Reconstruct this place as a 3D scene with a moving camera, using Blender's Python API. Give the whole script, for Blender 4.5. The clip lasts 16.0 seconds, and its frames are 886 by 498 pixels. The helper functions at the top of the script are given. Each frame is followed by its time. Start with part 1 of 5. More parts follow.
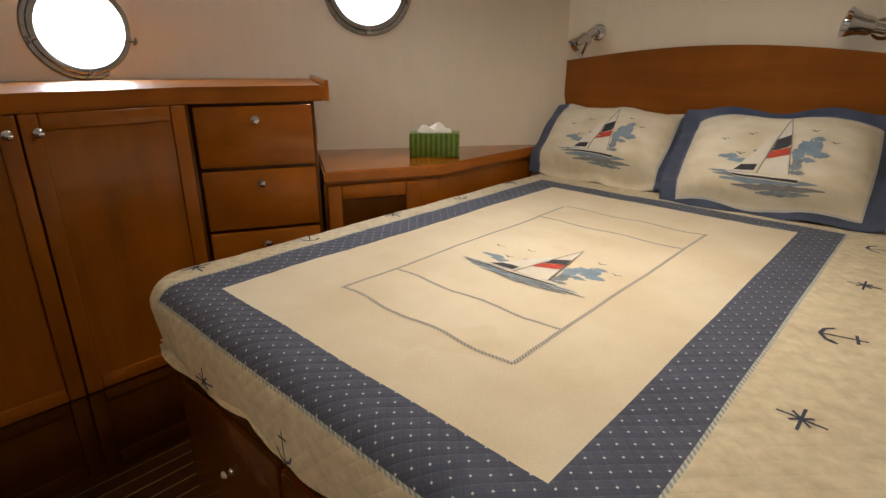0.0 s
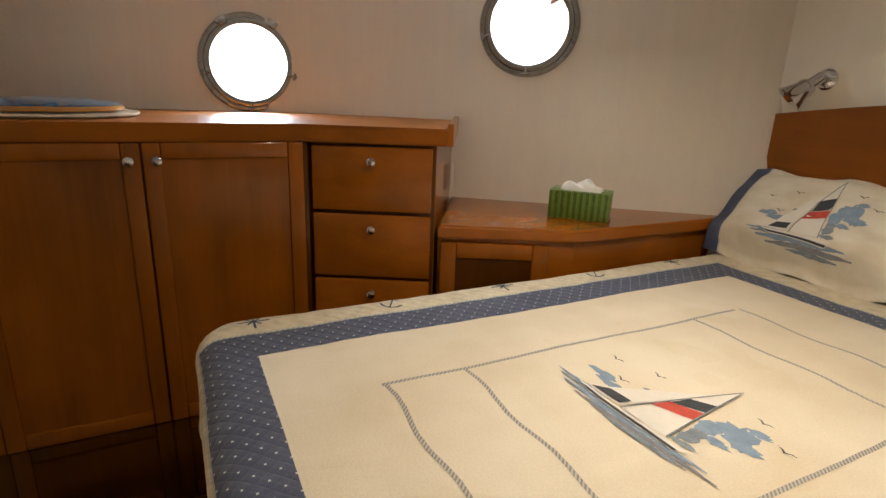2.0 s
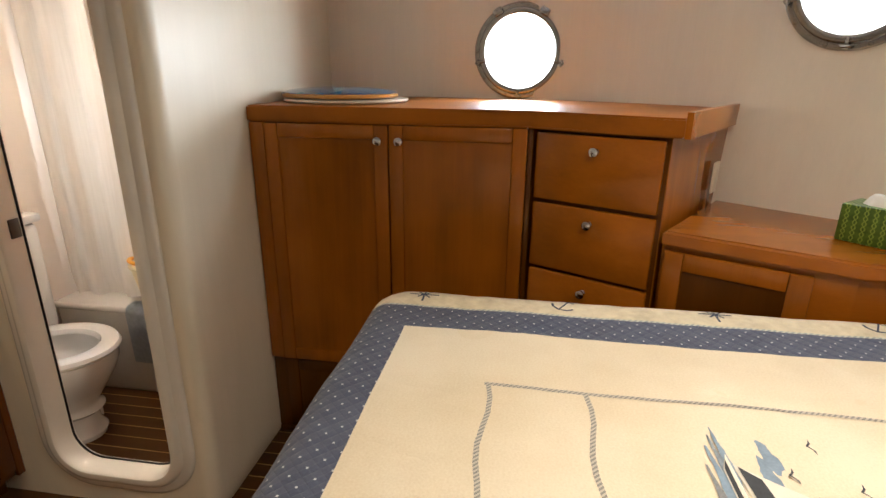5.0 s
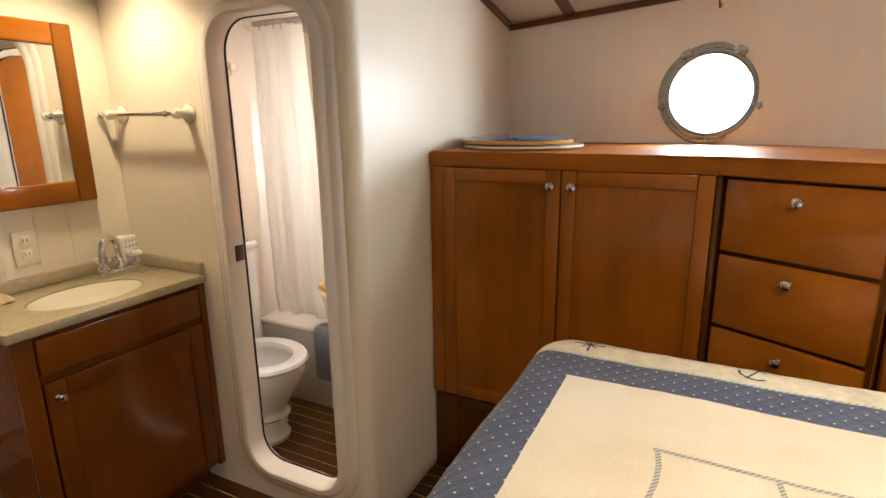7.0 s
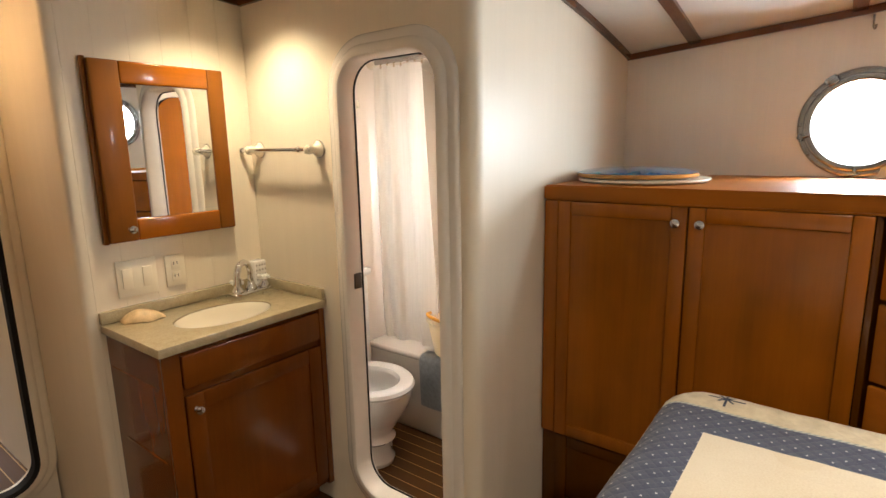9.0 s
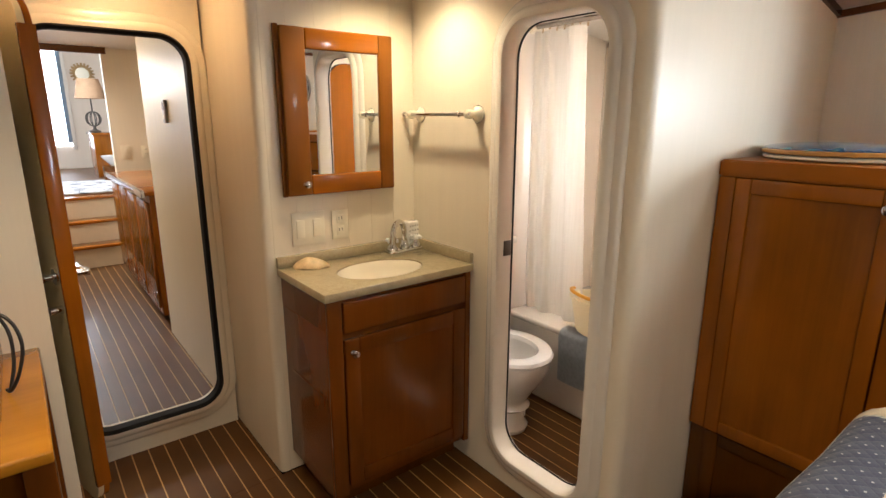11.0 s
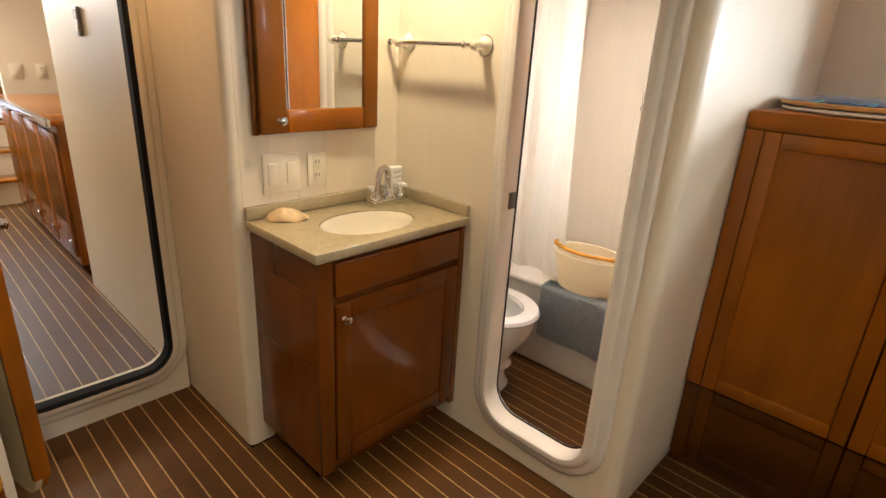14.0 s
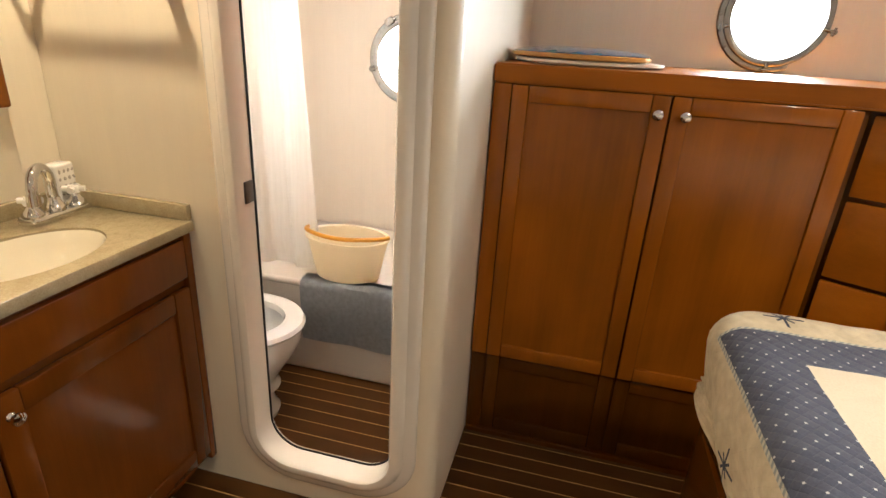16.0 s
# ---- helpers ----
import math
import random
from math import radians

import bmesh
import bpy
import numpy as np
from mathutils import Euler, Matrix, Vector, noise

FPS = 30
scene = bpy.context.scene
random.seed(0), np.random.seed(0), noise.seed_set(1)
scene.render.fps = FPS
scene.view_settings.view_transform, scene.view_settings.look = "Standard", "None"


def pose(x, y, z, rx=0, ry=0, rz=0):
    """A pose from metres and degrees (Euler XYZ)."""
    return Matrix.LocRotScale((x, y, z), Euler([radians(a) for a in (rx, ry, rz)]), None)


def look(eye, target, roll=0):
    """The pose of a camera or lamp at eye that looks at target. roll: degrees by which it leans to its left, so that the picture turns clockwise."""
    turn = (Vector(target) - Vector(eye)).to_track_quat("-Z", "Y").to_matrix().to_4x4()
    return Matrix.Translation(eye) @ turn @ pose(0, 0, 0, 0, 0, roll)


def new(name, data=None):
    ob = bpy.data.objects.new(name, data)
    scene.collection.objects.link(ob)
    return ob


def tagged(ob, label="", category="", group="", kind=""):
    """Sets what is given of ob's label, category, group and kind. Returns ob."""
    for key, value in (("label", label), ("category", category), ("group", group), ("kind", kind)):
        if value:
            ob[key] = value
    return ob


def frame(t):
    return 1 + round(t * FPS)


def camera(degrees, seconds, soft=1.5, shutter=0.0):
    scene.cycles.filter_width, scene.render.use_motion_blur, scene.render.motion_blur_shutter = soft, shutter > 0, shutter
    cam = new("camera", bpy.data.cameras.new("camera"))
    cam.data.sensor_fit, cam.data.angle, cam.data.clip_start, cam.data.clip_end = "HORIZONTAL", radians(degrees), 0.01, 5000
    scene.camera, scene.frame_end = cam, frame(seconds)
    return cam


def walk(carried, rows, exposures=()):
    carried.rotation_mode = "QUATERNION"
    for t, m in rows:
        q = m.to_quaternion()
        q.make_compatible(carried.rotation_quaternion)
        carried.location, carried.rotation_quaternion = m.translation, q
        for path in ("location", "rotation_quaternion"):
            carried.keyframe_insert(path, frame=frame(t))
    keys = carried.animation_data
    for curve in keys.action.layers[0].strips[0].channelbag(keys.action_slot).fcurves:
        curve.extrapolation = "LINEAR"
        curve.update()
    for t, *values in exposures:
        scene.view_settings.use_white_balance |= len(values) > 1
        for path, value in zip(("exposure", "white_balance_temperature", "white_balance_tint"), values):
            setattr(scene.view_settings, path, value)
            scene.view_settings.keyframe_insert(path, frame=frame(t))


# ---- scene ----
cam = camera(79.2, 16.0)
PATH = [
    (0, (0.199, 0.181, 1.35), (-1.079, 1.562, 0.67), 0.3),
    (0.5, (0.185, 0.267, 1.33), (-1.124, 1.625, 0.663), -0.6),
    (1, (0.15, 0.371, 1.347), (-1.259, 1.633, 0.698), 2.0),
    (1.5, (0.1, 0.471, 1.359), (-1.542, 1.449, 0.768), 1.4),
    (2, (0.077, 0.552, 1.363), (-1.634, 1.421, 0.798), 2.3),
    (2.5, (0.072, 0.656, 1.366), (-1.753, 1.26, 0.815), 1.4),
    (3, (0.086, 0.772, 1.356), (-1.826, 1.026, 0.827), 1.5),
    (3.2, (0.09, 0.802, 1.35), (-1.822, 0.953, 0.785), 2.4),
    (5.3, (0.073, 0.904, 1.362), (-1.796, 0.532, 0.753), 0.4),
    (5.5, (0.076, 0.906, 1.358), (-1.781, 0.457, 0.766), 0.5),
    (6, (0.071, 0.917, 1.353), (-1.742, 0.259, 0.826), -0.1),
    (6.5, (0.078, 0.909, 1.35), (-1.691, 0.117, 0.857), -0.8),
    (7, (0.082, 0.899, 1.361), (-1.653, 0.024, 0.889), -0.7),
    (7.5, (0.088, 0.88, 1.369), (-1.596, -0.106, 0.929), -0.9),
    (8, (0.087, 0.874, 1.376), (-1.562, -0.188, 0.983), -1.3),
    (8.5, (0.094, 0.865, 1.386), (-1.53, -0.242, 1.017), -1.3),
    (9, (0.105, 0.842, 1.391), (-1.462, -0.342, 1.013), -1.1),
    (9.5, (0.104, 0.832, 1.389), (-1.386, -0.437, 0.976), -1.0),
    (10, (0.124, 0.808, 1.385), (-1.273, -0.559, 0.96), -1.1),
    (10.2, (0.123, 0.809, 1.38), (-1.227, -0.605, 0.96), -1.0),
    (12.5, (0.194, 0.687, 1.375), (-0.914, -0.856, 0.75), 1.9),
    (13, (0.202, 0.61, 1.377), (-1.006, -0.845, 0.726), 3.8),
    (13.5, (0.2, 0.514, 1.374), (-1.113, -0.846, 0.722), 4.8),
    (14, (0.185, 0.472, 1.355), (-1.191, -0.809, 0.674), 3.3),
    (14.5, (0.165, 0.423, 1.342), (-1.26, -0.789, 0.633), 3.3),
    (15, (0.109, 0.354, 1.319), (-1.439, -0.704, 0.621), 2.9),
    (15.5, (0.017, 0.288, 1.317), (-1.706, -0.412, 0.582), 3.3),
    (16, (-0.066, 0.254, 1.305), (-1.876, -0.18, 0.573), 3.4),
]
walk(cam, [(t, look(eye, target, roll)) for t, eye, target, roll in PATH], [(0, 0.05), (1.0, 0.05), (2.0, 0.06), (3.2, 0.20), (5.3, 0.52), (8, 0.76), (10.2, 0.76), (12.5, 0.88), (14.5, 1.04), (16, 1.10)])

# ---------- light ----------
world = bpy.data.worlds.new("world")
scene.world = world
world.use_nodes = True
wn = world.node_tree
sky = wn.nodes.new("ShaderNodeTexSky")
sky.sky_type, sky.sun_disc = "NISHITA", False
sky.sun_elevation, sky.sun_rotation = radians(48), radians(250)
wn.links.new(sky.outputs[0], wn.nodes["Background"].inputs[0])
wn.nodes["Background"].inputs[1].default_value = 0.12


def lamp(name, kind, at, target, power, colour, size=0.1, spread=180, spot=None, blend=0.6):
    data = bpy.data.lights.new(name, kind)
    data.energy, data.color = power, colour
    if kind == "AREA":
        data.shape, data.size, data.spread = "DISK", size, radians(spread)
    elif kind == "SPOT":
        data.spot_size, data.spot_blend, data.shadow_soft_size = radians(spot), blend, size
    elif kind == "SUN":
        data.angle = radians(size)
    else:
        data.shadow_soft_size = size
    ob = new(name, data)
    ob.matrix_world = look(at, target)
    return ob


WARM, DAY = (1.0, 0.82, 0.60), (0.86, 0.93, 1.0)
lamp("sun", "SUN", (-8, -3, 9), (0, 0, 0), 2.0, (1.0, 0.95, 0.86), 0.6)
lamp("downlight_vanity", "SPOT", (-0.93, -0.78, 1.915), (-0.97, -0.84, 0), 17, (1.0, 0.81, 0.54), 0.035, spot=128, blend=0.9)
# added, unseen lamp that brightens the bed and drawers
lamp("fill_bed", "AREA", (-0.38, 1.36, 1.93), (-0.40, 1.36, 0), 7.8, (1.0, 0.84, 0.65), 0.12, spread=150)
# added, unseen lamp for the desk, vanity front and open door
lamp("fill_desk", "AREA", (0.2, -0.25, 1.935), (0.2, -0.25, 0), 2.7, (1.0, 0.81, 0.57), 0.12, spread=112)
# unseen lamp added to brighten the head
lamp("fill_head", "AREA", (-1.55, -0.4, 1.80), (-1.55, -0.45, 0), 4.2, (1.0, 0.85, 0.74), 0.12)
# added warm fill for corridor and galley walls, without a fixture
lamp("fill_corridor", "AREA", (-0.1, -3.1, 1.93), (-0.1, -3.1, 0), 3.0, (1.0, 0.78, 0.46), 0.12)
# added, unseen amber fill that warms the entry walls
lamp("fill_entry", "AREA", (-0.2, -1.28, 1.93), (-0.2, -1.28, 0), 1.8, (1.0, 0.60, 0.28), 0.1)
# added daylight fill under the closed saloon ceiling, no opening there
lamp("fill_saloon", "AREA", (0.3, -6.3, 2.7), (-0.3, -6.0, 0.6), 75, DAY, 0.9)
lamp("daylight_corridor", "AREA", (0.12, -4.6, 1.7), (-0.3, -3.9, 0.2), 9, (1.0, 0.90, 0.78), 0.35)


# ---------- materials ----------
class Nodes:
    """A material's node tree with short hands for arithmetic."""

    def __init__(self, name):
        self.mat = bpy.data.materials.new(name)
        self.mat.use_nodes = True
        self.tree = self.mat.node_tree
        self.bsdf = self.tree.nodes["Principled BSDF"]

    def add(self, kind, **props):
        n = self.tree.nodes.new(kind)
        for key, value in props.items():
            setattr(n, key, value)
        return n

    def put(self, value, socket):
        if isinstance(value, bpy.types.NodeSocket):
            self.tree.links.new(value, socket)
        else:
            socket.default_value = value

    def math(self, op, a, b=0.0, c=None):
        n = self.add("ShaderNodeMath", operation=op)
        self.put(a, n.inputs[0])
        self.put(b, n.inputs[1])
        if c is not None:
            self.put(c, n.inputs[2])
        return n.outputs[0]

    def between(self, v, lo, hi):
        return self.math("MULTIPLY", self.math("GREATER_THAN", v, lo), self.math("LESS_THAN", v, hi))

    def mix(self, fac, a, b):
        n = self.add("ShaderNodeMix", data_type="RGBA")
        self.put(fac, n.inputs[0])
        self.put(a, n.inputs[6])
        self.put(b, n.inputs[7])
        return n.outputs[2]

    def coords(self, kind="Object"):
        return self.add("ShaderNodeTexCoord").outputs[kind]

    def noise(self, vec, scale, detail=4.0, stretch=(1, 1, 1), rough=0.55, offset=None):
        m = self.add("ShaderNodeMapping")
        self.put(vec, m.inputs[0])
        m.inputs["Scale"].default_value = stretch
        if offset is not None:
            self.put(offset, m.inputs["Location"])
        n = self.add("ShaderNodeTexNoise")
        self.put(m.outputs[0], n.inputs["Vector"])
        n.inputs["Scale"].default_value = scale
        n.inputs["Detail"].default_value = detail
        n.inputs["Roughness"].default_value = rough
        return n.outputs["Fac"]

    def ramp(self, fac, stops):
        n = self.add("ShaderNodeValToRGB")
        self.put(fac, n.inputs[0])
        stops = sorted(stops)
        ramp = n.color_ramp.elements
        ramp[0].position, ramp[0].color = stops[0][0], (*stops[0][1], 1)
        ramp[1].position, ramp[1].color = stops[-1][0], (*stops[-1][1], 1)
        for p, c in stops[1:-1]:
            ramp.new(p).color = (*c, 1)
        return n.outputs[0]

    def bump(self, height, strength=0.3, dist=0.002):
        n = self.add("ShaderNodeBump")
        n.inputs["Strength"].default_value, n.inputs["Distance"].default_value = strength, dist
        self.put(height, n.inputs["Height"])
        self.put(n.outputs[0], self.bsdf.inputs["Normal"])

    def set(self, **kw):
        names = {"colour": "Base Color", "rough": "Roughness", "metal": "Metallic", "coat": "Coat Weight", "coat_rough": "Coat Roughness", "sheen": "Sheen Weight", "trans": "Transmission Weight", "sss": "Subsurface Weight", "spec": "Specular IOR Level", "alpha": "Alpha", "ior": "IOR"}
        for key, value in kw.items():
            if isinstance(value, tuple) and len(value) == 3:
                value = (*value, 1)
            self.put(value, self.bsdf.inputs[names[key]])
        return self


def shade(c, k):
    return tuple(min(1.0, v * k) for v in c)


def plain(name, colour, rough=0.5, metal=0.0, coat=0.0, vary=0.12, scale=9.0, bump=0.1, spec=0.5):
    n = Nodes(name)
    co = n.coords()
    f = n.math("ADD", n.math("MULTIPLY", n.noise(co, scale), 0.6), n.math("MULTIPLY", n.noise(co, scale * 9), 0.4))
    n.set(colour=n.ramp(f, [(0.3, shade(colour, 1 - vary)), (0.7, shade(colour, 1 + vary))]), rough=rough, metal=metal, coat=coat, spec=spec)
    if bump:
        n.bump(f, bump, 0.002)
    return n.mat


def wood(name, colour, axis="z", rough=0.22, coat=0.40, contrast=0.36, scale=1.0, spec=0.22):
    """Varnished timber with the grain along one axis and a tone of its own for each piece."""
    n = Nodes(name)
    co = n.coords()
    info = n.add("ShaderNodeObjectInfo").outputs["Random"]
    shift = n.add("ShaderNodeCombineXYZ")
    for k, s in enumerate((3.1, 5.7, 4.3)):
        n.put(n.math("MULTIPLY", info, s), shift.inputs[k])
    long = {"x": (0.07, 1, 1), "y": (1, 0.07, 1), "z": (1, 1, 0.07)}[axis]
    fine = {"x": (0.025, 1, 1), "y": (1, 0.025, 1), "z": (1, 1, 0.025)}[axis]
    a = n.noise(co, 14 * scale, 5, long, 0.6, shift.outputs[0])
    b = n.noise(co, 130 * scale, 3, fine, 0.6, shift.outputs[0])
    c = n.noise(co, 4.0, 3, (1, 1, 0.7), 0.5, shift.outputs[0])
    f = n.math("ADD", n.math("ADD", n.math("MULTIPLY", a, 0.36), n.math("MULTIPLY", b, 0.09)), n.math("MULTIPLY", c, 0.55))
    f = n.math("ADD", f, n.math("MULTIPLY", n.math("SUBTRACT", info, 0.5), 0.08))
    n.set(colour=n.ramp(f, [(0.30, shade(colour, 1 - contrast)), (0.68, shade(colour, 1 + contrast)), (0.5, colour)]), rough=n.math("ADD", n.math("MULTIPLY", b, 0.12), rough - 0.05), coat=coat, coat_rough=0.08, spec=spec)
    n.bump(b, 0.06, 0.001)
    return n.mat


def panelling(name, colour, streak=0.06):
    """Pale wall lining with a soft upright grain."""
    n = Nodes(name)
    co = n.coords()
    a = n.noise(co, 22, 4, (1, 1, 0.05))
    b = n.noise(co, 140, 3, (1, 1, 0.03))
    c = n.noise(co, 1.6, 3)
    f = n.math("ADD", n.math("ADD", n.math("MULTIPLY", a, 0.4), n.math("MULTIPLY", b, 0.25)), n.math("MULTIPLY", c, 0.35))
    n.set(colour=n.ramp(f, [(0.35, shade(colour, 1 - streak)), (0.65, shade(colour, 1 + streak))]), rough=0.42)
    n.bump(b, 0.05, 0.001)
    return n.mat


CHERRY = (0.292, 0.088, 0.0055)
wood_v = wood("cherry_upright", CHERRY, "z")
wood_h = wood("cherry_level", shade(CHERRY, 1.12), "y")
wood_top = wood("worktop_cherry", shade(CHERRY, 1.1), "y", rough=0.42, coat=0.0)
wood_x = wood("cherry_across", shade(CHERRY, 1.05), "x")
# cherry at 0.30, shade put into the colour; also plain dark wood
wood_dark_shaded = wood("cherry_dark_shaded", shade(CHERRY, 0.30), "z")
wood_desk = wood("desk_oak", (0.35, 0.142, 0.012), "x")
wood_mirror = wood("mirror_wood", (0.20, 0.068, 0.006), "z", rough=0.4, coat=0.1)
wood_vanity = wood("vanity_wood", (0.135, 0.037, 0.004), "z")
trim_wood = wood("trim_wood", (0.13, 0.045, 0.014), "x")
teak = wood("teak_board", (0.085, 0.034, 0.007), "y", rough=0.42, coat=0.10, contrast=0.34)
holly = wood("holly_strip", (0.47, 0.29, 0.115), "y", rough=0.35, coat=0.2, contrast=0.15)
lining = panelling("wall_lining", (0.80, 0.72, 0.585), 0.028)
hull_lining = panelling("hull_lining", (0.81, 0.735, 0.64), 0.035)
gelcoat = plain("gelcoat", (0.76, 0.70, 0.58), 0.28, coat=0.3, vary=0.04, scale=4, bump=0.03)
white_gelcoat = plain("white_gelcoat", (0.78, 0.74, 0.68), 0.25, coat=0.3, vary=0.03, scale=4, bump=0.02)
head_lining = panelling("head_lining", (0.82, 0.735, 0.65), 0.03)
ceiling_white = plain("ceiling_white", (0.74, 0.70, 0.63), 0.6, vary=0.04, scale=3, bump=0.03)
porcelain = plain("porcelain", (0.80, 0.79, 0.77), 0.1, coat=0.6, vary=0.015, scale=5, bump=0)
bisque = plain("bisque_porcelain", (0.80, 0.74, 0.60), 0.12, coat=0.6, vary=0.02, scale=5, bump=0)
chrome = plain("chrome", (0.68, 0.68, 0.69), 0.07, 1.0, vary=0.06, scale=30, bump=0)
steel = plain("polished_steel", (0.42, 0.41, 0.40), 0.17, 1.0, vary=0.14, scale=22, bump=0.06)
dark_metal = plain("dark_metal", (0.10, 0.09, 0.08), 0.4, 0.8)
rubber = plain("black_rubber", (0.012, 0.012, 0.013), 0.7, vary=0.2, spec=0.12)
plastic_white = plain("ivory_plastic", (0.80, 0.74, 0.60), 0.35, vary=0.03, bump=0)
paper = plain("tissue_paper", (0.85, 0.84, 0.82), 0.9, vary=0.04)
blackish = plain("black_plastic", (0.02, 0.02, 0.022), 0.4)
grey_plastic = plain("silver_plastic", (0.36, 0.35, 0.33), 0.35, 0.3)
navy = plain("navy_thread", (0.045, 0.055, 0.09), 0.85, vary=0.2, scale=60)
rope_grey = plain("rope_grey", (0.22, 0.23, 0.25), 0.9, vary=0.3, scale=120)
print_blue = plain("print_blue", (0.22, 0.30, 0.40), 0.9, vary=0.25, scale=25)
print_grey = plain("print_grey", (0.22, 0.26, 0.30), 0.9, vary=0.4, scale=40)
print_black = plain("print_black", (0.045, 0.05, 0.06), 0.9, vary=0.25, scale=60)
print_red = plain("print_red", (0.50, 0.075, 0.05), 0.9, vary=0.2, scale=50)
print_white = plain("print_white", (0.72, 0.69, 0.62), 0.9, vary=0.05, scale=50)
rug_grey = plain("rug_grey", (0.40, 0.44, 0.47), 0.95, vary=0.2, scale=60, bump=0.5)
shell_mat = plain("shell", (0.66, 0.48, 0.26), 0.4, vary=0.25, scale=40)
lampshade = plain("lampshade_cloth", (0.52, 0.33, 0.20), 0.8)
straw = plain("gilt_straw", (0.45, 0.30, 0.14), 0.6)
stair_white = plain("stair_paint", (0.66, 0.56, 0.42), 0.5, vary=0.05)
beige_door = plain("beige_door_paint", (0.76, 0.66, 0.42), 0.35, coat=0.3, vary=0.06)
seat_dark = plain("cable_black", (0.02, 0.02, 0.02), 0.5)


def stone_mat():
    n = Nodes("speckled_stone")
    co = n.coords()
    a, b = n.noise(co, 280, 2), n.noise(co, 45, 4)
    f = n.math("ADD", n.math("MULTIPLY", a, 0.6), n.math("MULTIPLY", b, 0.4))
    n.set(colour=n.ramp(f, [(0.3, (0.33, 0.265, 0.155)), (0.7, (0.50, 0.425, 0.28)), (0.5, (0.42, 0.35, 0.22))]), rough=0.22, coat=0.3)
    return n.mat


def curtain_mat():
    n = Nodes("shower_curtain")
    co = n.coords()
    f = n.noise(co, 90, 3, (1, 1, 0.05))
    n.set(colour=n.ramp(f, [(0.3, (0.74, 0.70, 0.64)), (0.7, (0.84, 0.80, 0.75))]), rough=0.7)
    tr = n.add("ShaderNodeBsdfTranslucent")
    tr.inputs[0].default_value = (0.82, 0.76, 0.68, 1)
    m = n.add("ShaderNodeMixShader")
    m.inputs[0].default_value = 0.35
    n.tree.links.new(n.bsdf.outputs[0], m.inputs[1])
    n.tree.links.new(tr.outputs[0], m.inputs[2])
    n.tree.links.new(m.outputs[0], n.tree.nodes["Material Output"].inputs[0])
    return n.mat


def glass_mat():
    n = Nodes("port_glass")
    t = n.add("ShaderNodeBsdfTransparent")
    g = n.add("ShaderNodeBsdfGlossy")
    g.inputs["Roughness"].default_value = 0.03
    fr = n.add("ShaderNodeFresnel")
    fr.inputs[0].default_value = 1.45
    m = n.add("ShaderNodeMixShader")
    n.tree.links.new(fr.outputs[0], m.inputs[0])
    n.tree.links.new(t.outputs[0], m.inputs[1])
    n.tree.links.new(g.outputs[0], m.inputs[2])
    n.tree.links.new(m.outputs[0], n.tree.nodes["Material Output"].inputs[0])
    return n.mat


def bucket_mat():
    n = Nodes("milky_plastic")
    n.set(colour=(0.86, 0.78, 0.64), rough=0.3)
    tr = n.add("ShaderNodeBsdfTranslucent")
    tr.inputs[0].default_value = (0.92, 0.82, 0.62, 1)
    m = n.add("ShaderNodeMixShader")
    m.inputs[0].default_value = 0.55
    n.tree.links.new(n.bsdf.outputs[0], m.inputs[1])
    n.tree.links.new(tr.outputs[0], m.inputs[2])
    n.tree.links.new(m.outputs[0], n.tree.nodes["Material Output"].inputs[0])
    return n.mat


def glow(name, colour, strength):
    n = Nodes(name)
    n.bsdf.inputs["Emission Color"].default_value = (*colour, 1)
    n.bsdf.inputs["Emission Strength"].default_value = strength
    n.set(colour=(0.9, 0.9, 0.9), rough=0.6)
    return n.mat


def mirror_mat():
    n = Nodes("silvered_glass")
    n.set(colour=(0.86, 0.88, 0.88), rough=0.02, metal=1.0)
    return n.mat


